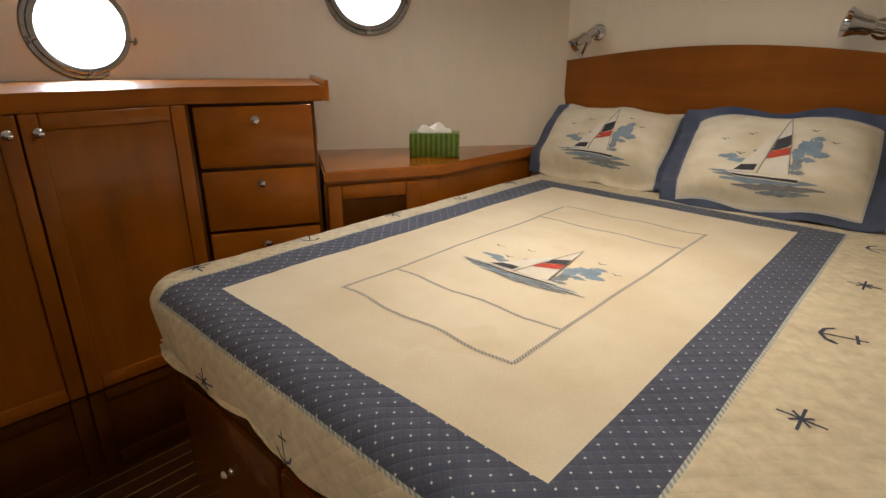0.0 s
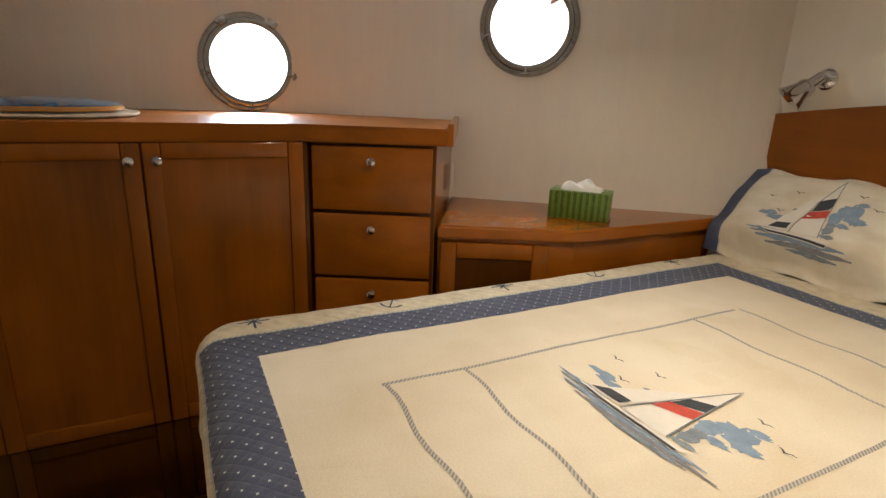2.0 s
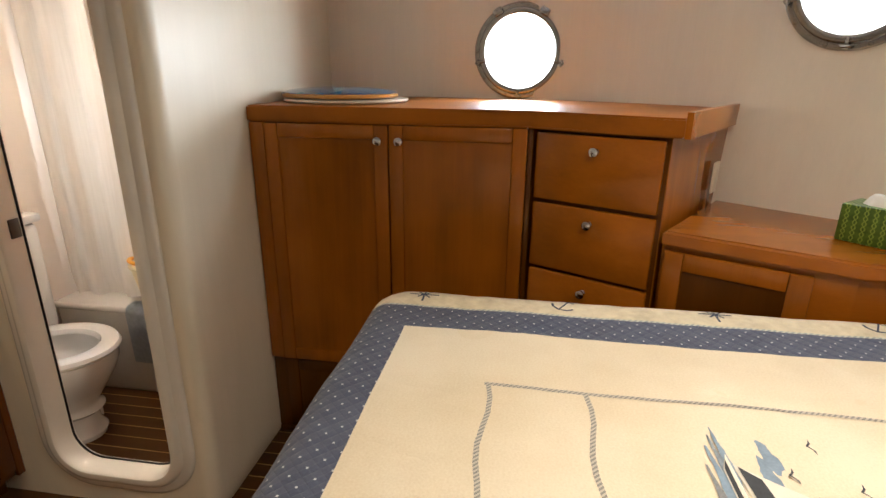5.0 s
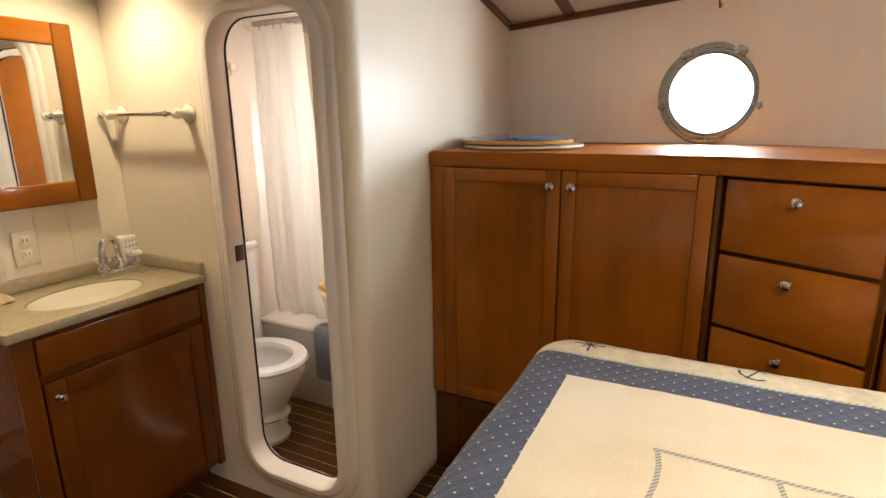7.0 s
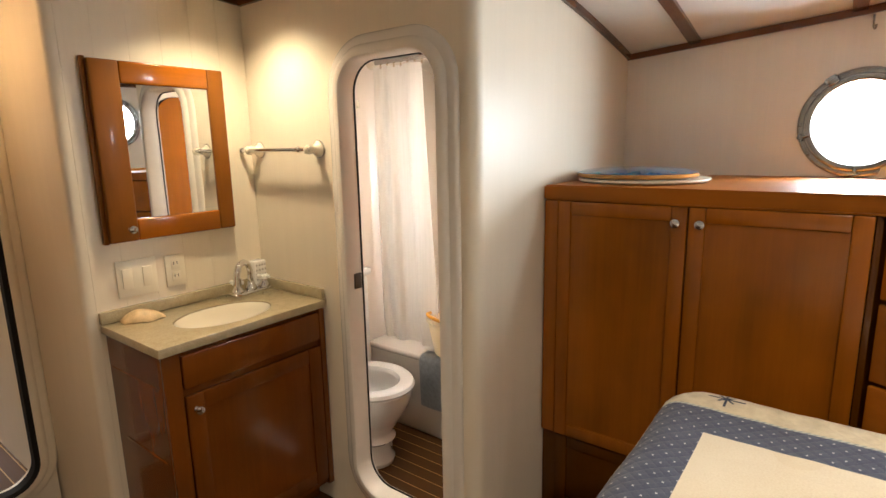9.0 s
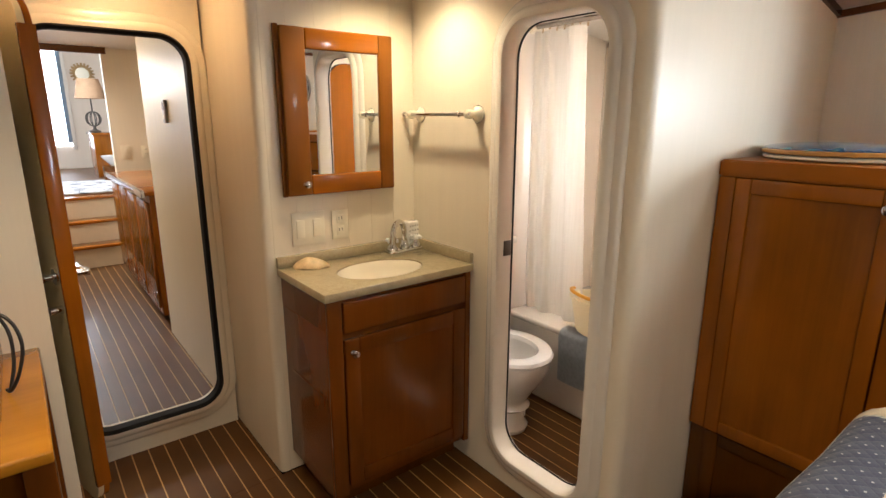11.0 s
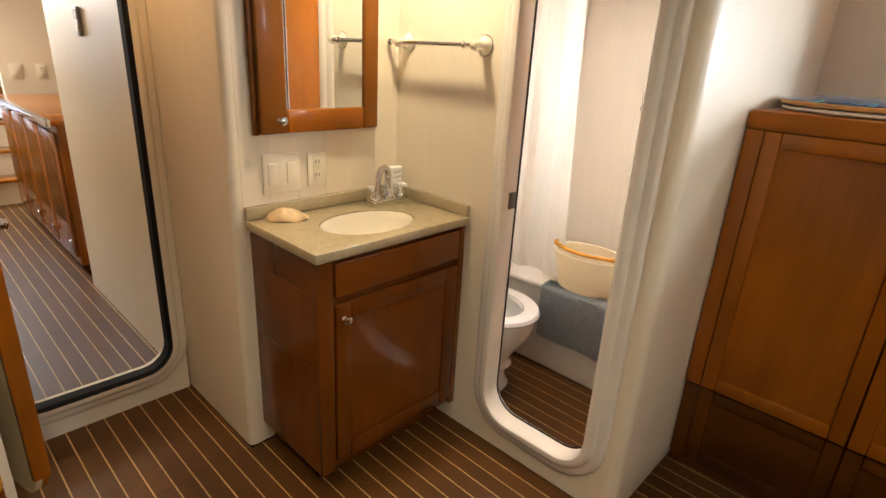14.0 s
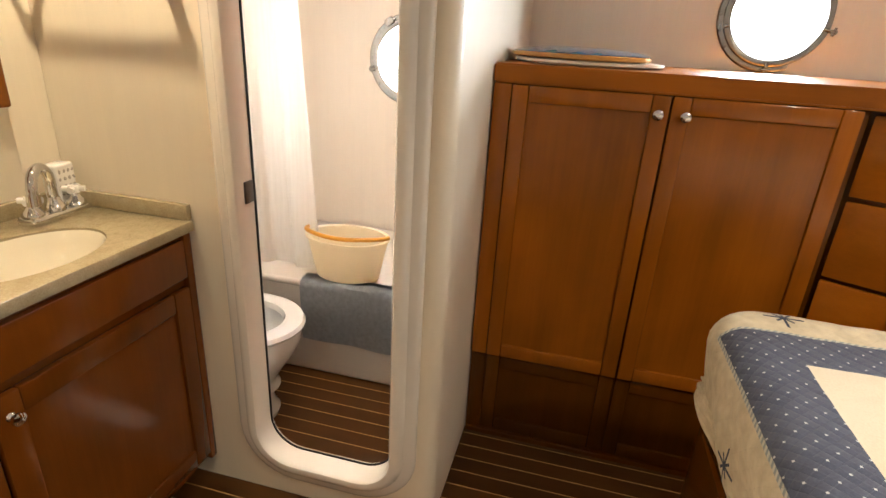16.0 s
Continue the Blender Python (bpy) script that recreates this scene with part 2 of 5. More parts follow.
def quilt_mat():
    """Cream cotton with a dotted blue band and a corded edge; the print follows the cloth's own length and width."""
    n = Nodes("quilt_cotton")
    uv = n.add("ShaderNodeUVMap").outputs[0]
    sep = n.add("ShaderNodeSeparateXYZ")
    n.put(uv, sep.inputs[0])
    u, v = sep.outputs[0], sep.outputs[1]

    def rect(x0, x1, y0, y1):
        return n.math("MULTIPLY", n.between(u, x0, x1), n.between(v, y0, y1))
    outer, inner = rect(-1.05, 0.044, 0.552, 2.17), rect(-0.948, -0.067, 0.667, 2.085)
    cord = n.math("SUBTRACT", rect(-1.057, 0.051, 0.545, 2.177), outer)
    band = n.math("SUBTRACT", outer, inner)
    p = n.math("DIVIDE", n.math("ADD", u, v), 0.037)
    q = n.math("DIVIDE", n.math("SUBTRACT", u, v), 0.037)
    dp = n.math("ABSOLUTE", n.math("SUBTRACT", n.math("FRACT", p), 0.5))
    dq = n.math("ABSOLUTE", n.math("SUBTRACT", n.math("FRACT", q), 0.5))
    dot = n.math("LESS_THAN", n.math("ADD", dp, dq), 0.095)
    seam = n.math("MAXIMUM", n.math("LESS_THAN", n.math("SUBTRACT", 0.5, dp), 0.04), n.math("LESS_THAN", n.math("SUBTRACT", 0.5, dq), 0.04))
    weave, stain, fade = n.noise(uv, 260, 2), n.noise(uv, 2.6, 4), n.noise(uv, 9, 3)
    cream = n.ramp(n.math("ADD", n.math("MULTIPLY", stain, 0.7), n.math("MULTIPLY", weave, 0.3)), [(0.3, (0.60, 0.50, 0.34)), (0.62, (0.76, 0.69, 0.55))])
    patch = n.math("MULTIPLY", n.math("GREATER_THAN", n.noise(uv, 4.2, 2, (1, 1, 1), 0.4), 0.60), n.noise(uv, 20, 3))
    cream = n.mix(n.math("MULTIPLY", patch, 0.35), cream, (0.62, 0.50, 0.30, 1))
    border = n.ramp(n.math("ADD", n.math("MULTIPLY", fade, 0.35), n.math("MULTIPLY", n.noise(uv, 34, 4), 0.65)), [(0.34, (0.55, 0.47, 0.32)), (0.66, (0.76, 0.68, 0.50))])
    blue = n.ramp(n.math("ADD", n.math("MULTIPLY", fade, 0.5), n.math("MULTIPLY", weave, 0.5)), [(0.3, (0.047, 0.058, 0.10)), (0.7, (0.085, 0.104, 0.162))])
    thread = n.math("MULTIPLY", n.math("MAXIMUM", n.math("LESS_THAN", dp, 0.022), n.math("LESS_THAN", dq, 0.022)), 0.07)
    blue = n.mix(thread, blue, (0.42, 0.45, 0.50, 1))
    blue = n.mix(dot, blue, (0.62, 0.64, 0.66, 1))
    colour = n.mix(inner, border, cream)
    colour = n.mix(band, colour, blue)
    colour = n.mix(cord, colour, n.mix(n.math("GREATER_THAN", n.math("FRACT", n.math("DIVIDE", n.math("ADD", u, v), 0.012)), 0.5), (0.30, 0.34, 0.34, 1), (0.58, 0.57, 0.50, 1)))
    n.set(colour=colour, rough=0.88, sheen=0.15)
    puff = n.math("POWER", n.math("MULTIPLY", n.math("SUBTRACT", 0.5, dp), n.math("SUBTRACT", 0.5, dq)), 0.4)
    quilted = n.math("MULTIPLY", puff, n.math("SUBTRACT", 1.0, inner))
    crease = n.math("ABSOLUTE", n.math("SUBTRACT", n.noise(uv, 5.0, 3, (1, 0.35, 1)), 0.5))
    crease = n.math("MULTIPLY", n.math("MINIMUM", n.math("MULTIPLY", crease, 14.0), 1.0), 0.20)
    quilted = n.math("ADD", quilted, crease)
    n.bump(n.math("ADD", n.math("ADD", quilted, n.math("MULTIPLY", weave, 0.08)), n.math("MULTIPLY", fade, 0.22)), 0.7, 0.006)
    return n.mat


def sham_mat(name, top, low=-0.1):
    """Cream panel with a quilted blue flange round it."""
    n = Nodes(name)
    uv = n.add("ShaderNodeUVMap").outputs[0]
    sep = n.add("ShaderNodeSeparateXYZ")
    n.put(uv, sep.inputs[0])
    u, v = sep.outputs[0], sep.outputs[1]
    inner = n.math("MULTIPLY", n.between(u, 0.1, 0.9), n.between(v, low, top))
    edge = n.math("SUBTRACT", n.math("MULTIPLY", n.between(u, 0.09, 0.91), n.between(v, low - 0.013, top + 0.013)), inner)
    weave, fade = n.noise(uv, 200, 2), n.noise(uv, 6, 3)
    cream = n.ramp(n.math("ADD", n.math("MULTIPLY", fade, 0.7), n.math("MULTIPLY", weave, 0.3)), [(0.35, (0.62, 0.55, 0.41)), (0.62, (0.76, 0.71, 0.60))])
    blue = n.ramp(fade, [(0.3, (0.045, 0.06, 0.115)), (0.7, (0.085, 0.11, 0.18))])
    n.set(colour=n.mix(edge, n.mix(inner, blue, cream), (0.55, 0.56, 0.55, 1)), rough=0.88, sheen=0.15)
    n.bump(n.math("ADD", n.math("MULTIPLY", weave, 0.2), fade), 0.5, 0.006)
    return n.mat


def plate_mat():
    n = Nodes("painted_plate")
    co = n.coords()
    f = n.noise(co, 16, 4)
    n.set(colour=n.ramp(f, [(0.35, (0.02, 0.07, 0.20)), (0.6, (0.10, 0.30, 0.38)), (0.5, (0.03, 0.15, 0.33))]), rough=0.15, coat=0.6)
    return n.mat


def tissue_box_mat():
    n = Nodes("printed_card")
    co = n.coords()
    sep = n.add("ShaderNodeSeparateXYZ")
    n.put(co, sep.inputs[0])
    c, d = math.cos(radians(42)), math.sin(radians(42))
    along = n.math("ADD", n.math("MULTIPLY", sep.outputs[0], c - d), n.math("MULTIPLY", sep.outputs[1], c + d))
    line = n.math("ABSOLUTE", n.math("SUBTRACT", n.math("FRACT", n.math("DIVIDE", along, 0.021)), 0.5))
    link = n.math("ABSOLUTE", n.math("SINE", n.math("MULTIPLY", sep.outputs[2], 230.0)))
    edge = n.math("ABSOLUTE", n.math("SUBTRACT", line, n.math("MULTIPLY", link, 0.2)))
    base = n.ramp(n.noise(co, 60, 3), [(0.35, (0.035, 0.085, 0.010)), (0.65, (0.07, 0.14, 0.018))])
    n.set(colour=n.mix(n.math("LESS_THAN", edge, 0.075), base, (0.20, 0.30, 0.05, 1)), rough=0.4)
    return n.mat


def rug_mat():
    n = Nodes("rag_rug")
    co = n.coords()
    w = n.noise(co, 30, 3, (0.25, 1, 1))
    n.set(colour=n.ramp(w, [(0.42, (0.03, 0.035, 0.06)), (0.52, (0.70, 0.70, 0.72))]), rough=0.9)
    return n.mat


stone, curtain_cloth, pane, milky, silvered = stone_mat(), curtain_mat(), glass_mat(), bucket_mat(), mirror_mat()
sham_cloth, sham_cloth_flanged = sham_mat("sham_cotton", 1.1), sham_mat("sham_cotton_flanged", 0.87, 0.07)
quilt_cloth, plate_paint, card, rag = quilt_mat(), plate_mat(), tissue_box_mat(), rug_mat()
orange = plain("orange_plastic", (0.72, 0.33, 0.03), 0.4)
outside_glow = glow("outside_haze", (0.90, 0.96, 1.0), 6.0)
lens_glow = glow("lamp_lens", (1.0, 0.85, 0.62), 8.0)
window_glow = glow("saloon_window_light", (0.80, 0.87, 1.0), 4.0)


# ---------- building helpers ----------
def mesh_of(bm, name, material, smooth=False):
    me = bpy.data.meshes.new(name)
    bmesh.ops.recalc_face_normals(bm, faces=bm.faces)
    bm.to_mesh(me)
    bm.free()
    if material:
        me.materials.append(material)
    if smooth:
        me.polygons.foreach_set("use_smooth", [True] * len(me.polygons))
        me.set_sharp_from_angle(angle=radians(42))
    return me


def part(name, bm, material, parent, label="", smooth=True):
    ob = new(name, mesh_of(bm, name, material, smooth))
    ob.parent = parent
    if parent.type == "EMPTY":
        ob.matrix_parent_inverse = Matrix.Translation(-parent.location)
    return tagged(ob, label)


def thing(name, at, label, category, group=""):
    ob = new(name)
    ob.empty_display_size = 0.05
    ob.location = at
    return tagged(ob, label, category, group)


def setting(name, bm, material, label="", smooth=False):
    return tagged(new(name, mesh_of(bm, name, material, smooth)), label, kind="structure")


def single(name, bm, material, label, category, group="", smooth=True):
    return tagged(new(name, mesh_of(bm, name, material, smooth)), label, category, group)


def box(x0, x1, y0, y1, z0, z1, r=0.0, bm=None, m=None, seg=2):
    """A box between two corners, with rounded edges of radius r, moved by m."""
    made = bmesh.new()
    bmesh.ops.create_cube(made, size=1.0)
    for v in made.verts:
        v.co = Vector(((x0 + x1) / 2 + v.co.x * (x1 - x0), (y0 + y1) / 2 + v.co.y * (y1 - y0), (z0 + z1) / 2 + v.co.z * (z1 - z0)))
    if r > 0:
        bmesh.ops.bevel(made, geom=made.edges[:], offset=r, segments=seg, affect="EDGES", profile=0.5)
    if m is not None:
        bmesh.ops.transform(made, matrix=m, verts=made.verts)
    return join(bm, made)


def join(bm, made):
    if bm is None:
        return made
    me = bpy.data.meshes.new("tmp")
    made.to_mesh(me)
    made.free()
    bm.from_mesh(me)
    bpy.data.meshes.remove(me)
    return bm


def rod(a, b, r, seg=16, r2=None, bm=None):
    """A cylinder or cone between two points."""
    a, b = Vector(a), Vector(b)
    made = bmesh.new()
    bmesh.ops.create_cone(made, cap_ends=True, segments=seg, radius1=r, radius2=r if r2 is None else r2, depth=(b - a).length)
    m = Matrix.Translation((a + b) / 2) @ (b - a).to_track_quat("Z", "Y").to_matrix().to_4x4()
    bmesh.ops.transform(made, matrix=m, verts=made.verts)
    return join(bm, made)


def lathe(profile, at, m=None, seg=28, bm=None, sx=1.0, sy=1.0):
    """A turned shape: (radius, height) pairs spun about z."""
    made = bmesh.new()
    rings = []
    for r, z in profile:
        rings.append([made.verts.new((max(r, 1e-4) * sx * math.cos(2 * math.pi * k / seg), max(r, 1e-4) * sy * math.sin(2 * math.pi * k / seg), z)) for k in range(seg)])
    for lo, hi in zip(rings, rings[1:]):
        for k in range(seg):
            made.faces.new((lo[k], lo[(k + 1) % seg], hi[(k + 1) % seg], hi[k]))
    bmesh.ops.remove_doubles(made, verts=made.verts, dist=2e-4)
    mat = Matrix.Translation(at) @ (m if m is not None else Matrix.Identity(4))
    bmesh.ops.transform(made, matrix=mat, verts=made.verts)
    return join(bm, made)


def tube(points, r, seg=8, bm=None):
    """A bent bar through some points, smoothed."""
    pts = [Vector(p) for p in points]
    fine = []
    for k in range(len(pts) - 1):
        p0, p1, p2, p3 = pts[max(k - 1, 0)], pts[k], pts[k + 1], pts[min(k + 2, len(pts) - 1)]
        for s in range(6):
            t = s / 6
            fine.append(0.5 * ((2 * p1) + (p2 - p0) * t + (2 * p0 - 5 * p1 + 4 * p2 - p3) * t * t + (3 * p1 - p0 - 3 * p2 + p3) * t ** 3))
    fine.append(pts[-1])
    made, rings = bmesh.new(), []
    up = Vector((0.13, 0.31, 0.94))
    for k, p in enumerate(fine):
        d = (fine[min(k + 1, len(fine) - 1)] - fine[max(k - 1, 0)]).normalized()
        s = d.cross(up).normalized()
        w = s.cross(d)
        rings.append([made.verts.new(p + r * (math.cos(2 * math.pi * j / seg) * s + math.sin(2 * math.pi * j / seg) * w)) for j in range(seg)])
    for lo, hi in zip(rings, rings[1:]):
        for j in range(seg):
            made.faces.new((lo[j], lo[(j + 1) % seg], hi[(j + 1) % seg], hi[j]))
    made.faces.new(rings[0])
    made.faces.new(rings[-1])
    return join(bm, made)


def rounded(w0, w1, h0, h1, r, seg=8):
    """The outline of a rectangle with round corners."""
    out = []
    for cx, cy, a0 in ((w1 - r, h1 - r, 0), (w0 + r, h1 - r, 90), (w0 + r, h0 + r, 180), (w1 - r, h0 + r, 270)):
        for k in range(seg + 1):
            a = radians(a0 + 90 * k / seg)
            out.append((cx + r * math.cos(a), cy + r * math.sin(a)))
    return out


def slab(outline, lo, hi, m=None, bm=None):
    """A flat outline (a, b) made thick along the third axis; m places it."""
    made = bmesh.new()
    a = [made.verts.new((x, y, lo)) for x, y in outline]
    b = [made.verts.new((x, y, hi)) for x, y in outline]
    made.faces.new(a)
    made.faces.new(b)
    for k in range(len(a)):
        made.faces.new((a[k], a[(k + 1) % len(a)], b[(k + 1) % len(a)], b[k]))
    if m is not None:
        bmesh.ops.transform(made, matrix=m, verts=made.verts)
    return join(bm, made)


def ring(outline_of, steps, m=None):
    """A moulding round an opening: outline_of(grow) at each (grow, out) of its section."""
    made, loops = bmesh.new(), []
    for grow, out in steps:
        loops.append([made.verts.new((x, y, out)) for x, y in outline_of(grow)])
    for lo, hi in zip(loops, loops[1:] + loops[:1]):
        for k in range(len(lo)):
            made.faces.new((lo[k], lo[(k + 1) % len(lo)], hi[(k + 1) % len(lo)], hi[k]))
    if m is not None:
        bmesh.ops.transform(made, matrix=m, verts=made.verts)
    return made


def cut(ob, cutters):
    """Opens holes in a wall with the given solids and bakes them in."""
    tools = []
    for bm in cutters:
        tool = new("cutter", mesh_of(bm, "cutter", None))
        mod = ob.modifiers.new("hole", "BOOLEAN")
        mod.operation, mod.solver, mod.object = "DIFFERENCE", "EXACT", tool
        tools.append(tool)
    graph = bpy.context.evaluated_depsgraph_get()
    graph.update()
    me = bpy.data.meshes.new_from_object(ob.evaluated_get(graph))
    ob.modifiers.clear()
    ob.data = me
    for tool in tools:
        bpy.data.objects.remove(tool)


def side_x(x):
    """Places a drawing (y, z) with its front towards +x on the plane x."""
    return Matrix(((0, 0, 1, x), (1, 0, 0, 0), (0, 1, 0, 0), (0, 0, 0, 1)))


def side_y(y):
    """Places a drawing (x, z) with its front towards +y on the plane y."""
    return Matrix(((-1, 0, 0, 0), (0, 0, 1, y), (0, 1, 0, 0), (0, 0, 0, 1)))


def shaker(w, h, thick, frame_w, material_frame, material_panel, parent, m, name="door", label="", flat=False):
    """A framed door or a flat drawer front, drawn in (x, y) with its face at +z, then placed by m."""
    if flat:
        return part(name, box(0, w, 0, h, 0, thick, 0.005, m=m), material_panel, parent, label)
    panel = box(frame_w - 0.004, w - frame_w + 0.004, frame_w - 0.004, h - frame_w + 0.004, 0.002, thick - 0.009, 0, m=m)
    door = part(name, panel, material_panel, parent, label, False)
    part("stile", box(0, frame_w, 0, h, 0, thick, 0.005, m=m), material_frame, door)
    part("stile", box(w - frame_w, w, 0, h, 0, thick, 0.005, m=m), material_frame, door)
    part("rail", box(frame_w, w - frame_w, 0, frame_w, 0, thick - 0.001, 0.005, m=m), material_frame, door)
    part("rail", box(frame_w, w - frame_w, h - frame_w, h, 0, thick - 0.001, 0.005, m=m), material_frame, door)
    return door


def knob(parent, at, out, r=0.014, material=None):
    q = Vector(out).to_track_quat("Z", "Y").to_matrix().to_4x4()
    return part("knob", lathe([(0, 0), (r * 0.75, 0), (r * 0.7, 0.002), (r * 0.4, 0.006), (r * 0.45, 0.012), (r, 0.017), (r * 0.95, 0.022), (r * 0.5, 0.025), (0, 0.0255)], at, q, 20), material or chrome, parent, "small round chrome knob")


# ---------- the cabin's shell ----------
HULL = [(-2.44, -1.3), (-2.42, 0.0), (-2.375, 0.45), (-2.33, 0.86), (-2.28, 1.06), (-2.18, 1.26), (-1.91, 1.64), (-1.61, 2.05), (-1.245, 2.55), (-1.165, 2.66)]


def hull_wall():
    bm = bmesh.new()
    cols = []
    for k, (x, y) in enumerate(HULL):
        ax, ay = HULL[max(k - 1, 0)]
        bx, by = HULL[min(k + 1, len(HULL) - 1)]
        d = Vector((bx - ax, by - ay, 0)).normalized()
        o = Vector((-d.y, d.x, 0)) * 0.05
        flare = max(0.0, min(1.0, (y - 1.1) / 0.5)) * 2.1
        inner = [(x - o.x * flare * f, y - o.y * flare * f, z) for z, f in ((-0.05, 1.6), (0.62, 1.6), (0.95, 1.0), (1.43, 0.0), (2.1, 0.0))]
        cols.append([bm.verts.new(p) for p in inner + [(x + o.x, y + o.y, 2.1), (x + o.x, y + o.y, -0.05)]])
    for a, b in zip(cols, cols[1:]):
        for j in range(7):
            bm.faces.new((a[j], a[(j + 1) % 7], b[(j + 1) % 7], b[j]))
    bm.faces.new(cols[0])
    bm.faces.new(cols[-1])
    return setting("wall_hull", bm, hull_lining, "pale cream hull lining with round portholes", True)


# portholes: centre, and the way they face
PORTS = [((-2.330, 0.860, 1.442), (0.994, -0.11, 0)), ((-1.774, 1.826, 1.62), (0.806, -0.592, 0)), ((-2.428, -0.505, 1.207), (1, -0.015, 0))]
hull = hull_wall()
cut(hull, [rod(Vector(p) - 0.12 * Vector(n), Vector(p) + 0.12 * Vector(n), 0.158, 48) for p, n in PORTS])
hull.data.set_sharp_from_angle(angle=radians(42))


def ceiling_z(x, y):
    s = max(0.0, min(1.0, (x + 2.42) / 2.1))
    return 1.764 + 0.20 * (1 - (1 - s) ** 2.2) + 0.045 * max(-0.2, min(1.2, y)) * (1 - s)


def ceiling_sheet(x0, x1, y0, y1, lift, thick, nx=24, ny=14):
    bm = bmesh.new()
    grid = [[(bm.verts.new((x, y, ceiling_z(x, y) + lift)), bm.verts.new((x, y, ceiling_z(x, y) + lift + thick))) for y in (y0 + (y1 - y0) * j / ny for j in range(ny + 1))] for x in (x0 + (x1 - x0) * k / nx for k in range(nx + 1))]
    for k in range(nx):
        for j in range(ny):
            for s in (0, 1):
                bm.faces.new((grid[k][j][s], grid[k + 1][j][s], grid[k + 1][j + 1][s], grid[k][j + 1][s]))
    rim = [grid[k][0] for k in range(nx + 1)] + [grid[nx][j] for j in range(1, ny + 1)] + [grid[k][ny] for k in range(nx - 1, -1, -1)] + [grid[0][j] for j in range(ny - 1, 0, -1)]
    for a, b in zip(rim, rim[1:] + rim[:1]):
        bm.faces.new((a[0], b[0], b[1], a[1]))
    return bm


setting("ceiling", ceiling_sheet(-2.5, 1.75, -1.62, 2.7, 0.012, 0.04), ceiling_white, "white cambered deckhead lining", True)
for y in (-0.78, -0.25, 0.285, 0.82, 1.35, 1.88, 2.41):
    setting("trim_batten", ceiling_sheet(-2.41, 1.7, y - 0.022, y + 0.022, -0.002, 0.018, 24, 1), trim_wood, "dark varnished ceiling batten", True)


def trim_run(points, w=0.026):
    bm = bmesh.new()
    rings = []
    for k, (x, y, ox, oy) in enumerate(points):
        z = ceiling_z(x, y) + 0.012
        rings.append([bm.verts.new(p) for p in ((x, y, z - w), (x + ox, y + oy, z - w), (x + ox, y + oy, z), (x, y, z))])
    for a, b in zip(rings, rings[1:]):
        for j in range(4):
            bm.faces.new((a[j], a[(j + 1) % 4], b[(j + 1) % 4], b[j]))
    bm.faces.new(rings[0])
    bm.faces.new(rings[-1])
    return bm


setting("trim_hull", trim_run([(x + 0.001, y, 0.014, -0.002) for x, y in HULL[1:5]] + [(x, y, 0.012, -0.008) for x, y in HULL[5:-1]]), trim_wood, "dark varnished moulding under the deckhead")
setting("trim_partition", trim_run([(-2.40 + 0.1 * k, 0.001, 0, 0.014) for k in range(13)]), trim_wood, "dark varnished moulding under the deckhead")
setting("trim_head_wall", trim_run([(-1.164, -1.05 + 0.1 * k, 0.014, 0) for k in range(11)]), trim_wood, "dark varnished moulding under the deckhead")
setting("trim_vanity_wall", trim_run([(-1.145 + 0.1 * k, -1.054, 0, 0.014) for k in range(7)]), trim_wood, "dark varnished moulding under the deckhead")
setting("trim_head_hull", trim_run([(-2.436 + 0.0015 * k, -1.04 + 0.1 * k, 0.014, 0) for k in range(10)]), trim_wood, "dark varnished moulding in the shower")

# head wall with its opening, partition, wall behind the vanity
head_wall = setting("wall_head", slab([(-1.165, -1.056)] + [(-1.21 + 0.045 * math.cos(radians(a)), -0.045 + 0.045 * math.sin(radians(a))) for a in range(0, 91, 9)] + [(-1.215, 0.0), (-1.215, -1.056)], 0.0, 2.02), lining, "cream lined wall with a round-cornered door opening", True)
HATCH = lambda g: rounded(-0.515 - g, -0.122 + g, 0.135 - g, 1.668 + g, 0.10 + g)
cut(head_wall, [slab(HATCH(0.02), -0.2, 0.2, side_x(-1.19))])
head_wall.data.set_sharp_from_angle(angle=radians(30))
setting("wall_partition", box(-2.44, -1.206, -0.044, -0.0006, 0, 2.0), lining, "cream lined partition wall")
vanity_wall = setting("wall_vanity", box(-2.46, -0.545, -1.12, -1.062, 0, 2.02), lining, "cream boarded wall behind the vanity")
setting("wall_vestibule_port", slab([(-0.51, -1.62), (-0.51, -1.075), (-0.513, -1.064), (-0.522, -1.057), (-0.535, -1.055), (-0.5455, -1.055), (-0.5455, -1.62)], 0, 2.02), lining, "cream lined side wall of the entry", True)
setting("wall_vestibule_starboard", box(0.215, 0.26, -1.62, -1.091, 0, 2.02), lining, "cream lined side wall of the entry", True)
desk_wall = setting("wall_desk", box(0.132, 1.75, -1.09, -1.036, 0, 2.02), lining, "cream boarded wall behind the desk")
entry_wall = setting("wall_entry", box(-0.50, 0.214, -1.62, -1.56, 0, 2.02), gelcoat, "cream wall with a round-cornered doorway")
DOORWAY = lambda g: rounded(-0.085 - g, 0.44 + g, 0.135 - g, 1.675 + g, 0.10 + g)
cut(entry_wall, [slab(DOORWAY(0.02), -0.2, 0.2, side_y(-1.59))])
setting("wall_aft", box(-1.3, 1.75, 2.58, 2.64, 0, 2.1), lining, "pale cream wall behind the bed")
setting("wall_starboard", box(1.65, 1.72, -1.09, 2.58, 0, 2.1), lining, "plain cream wall")

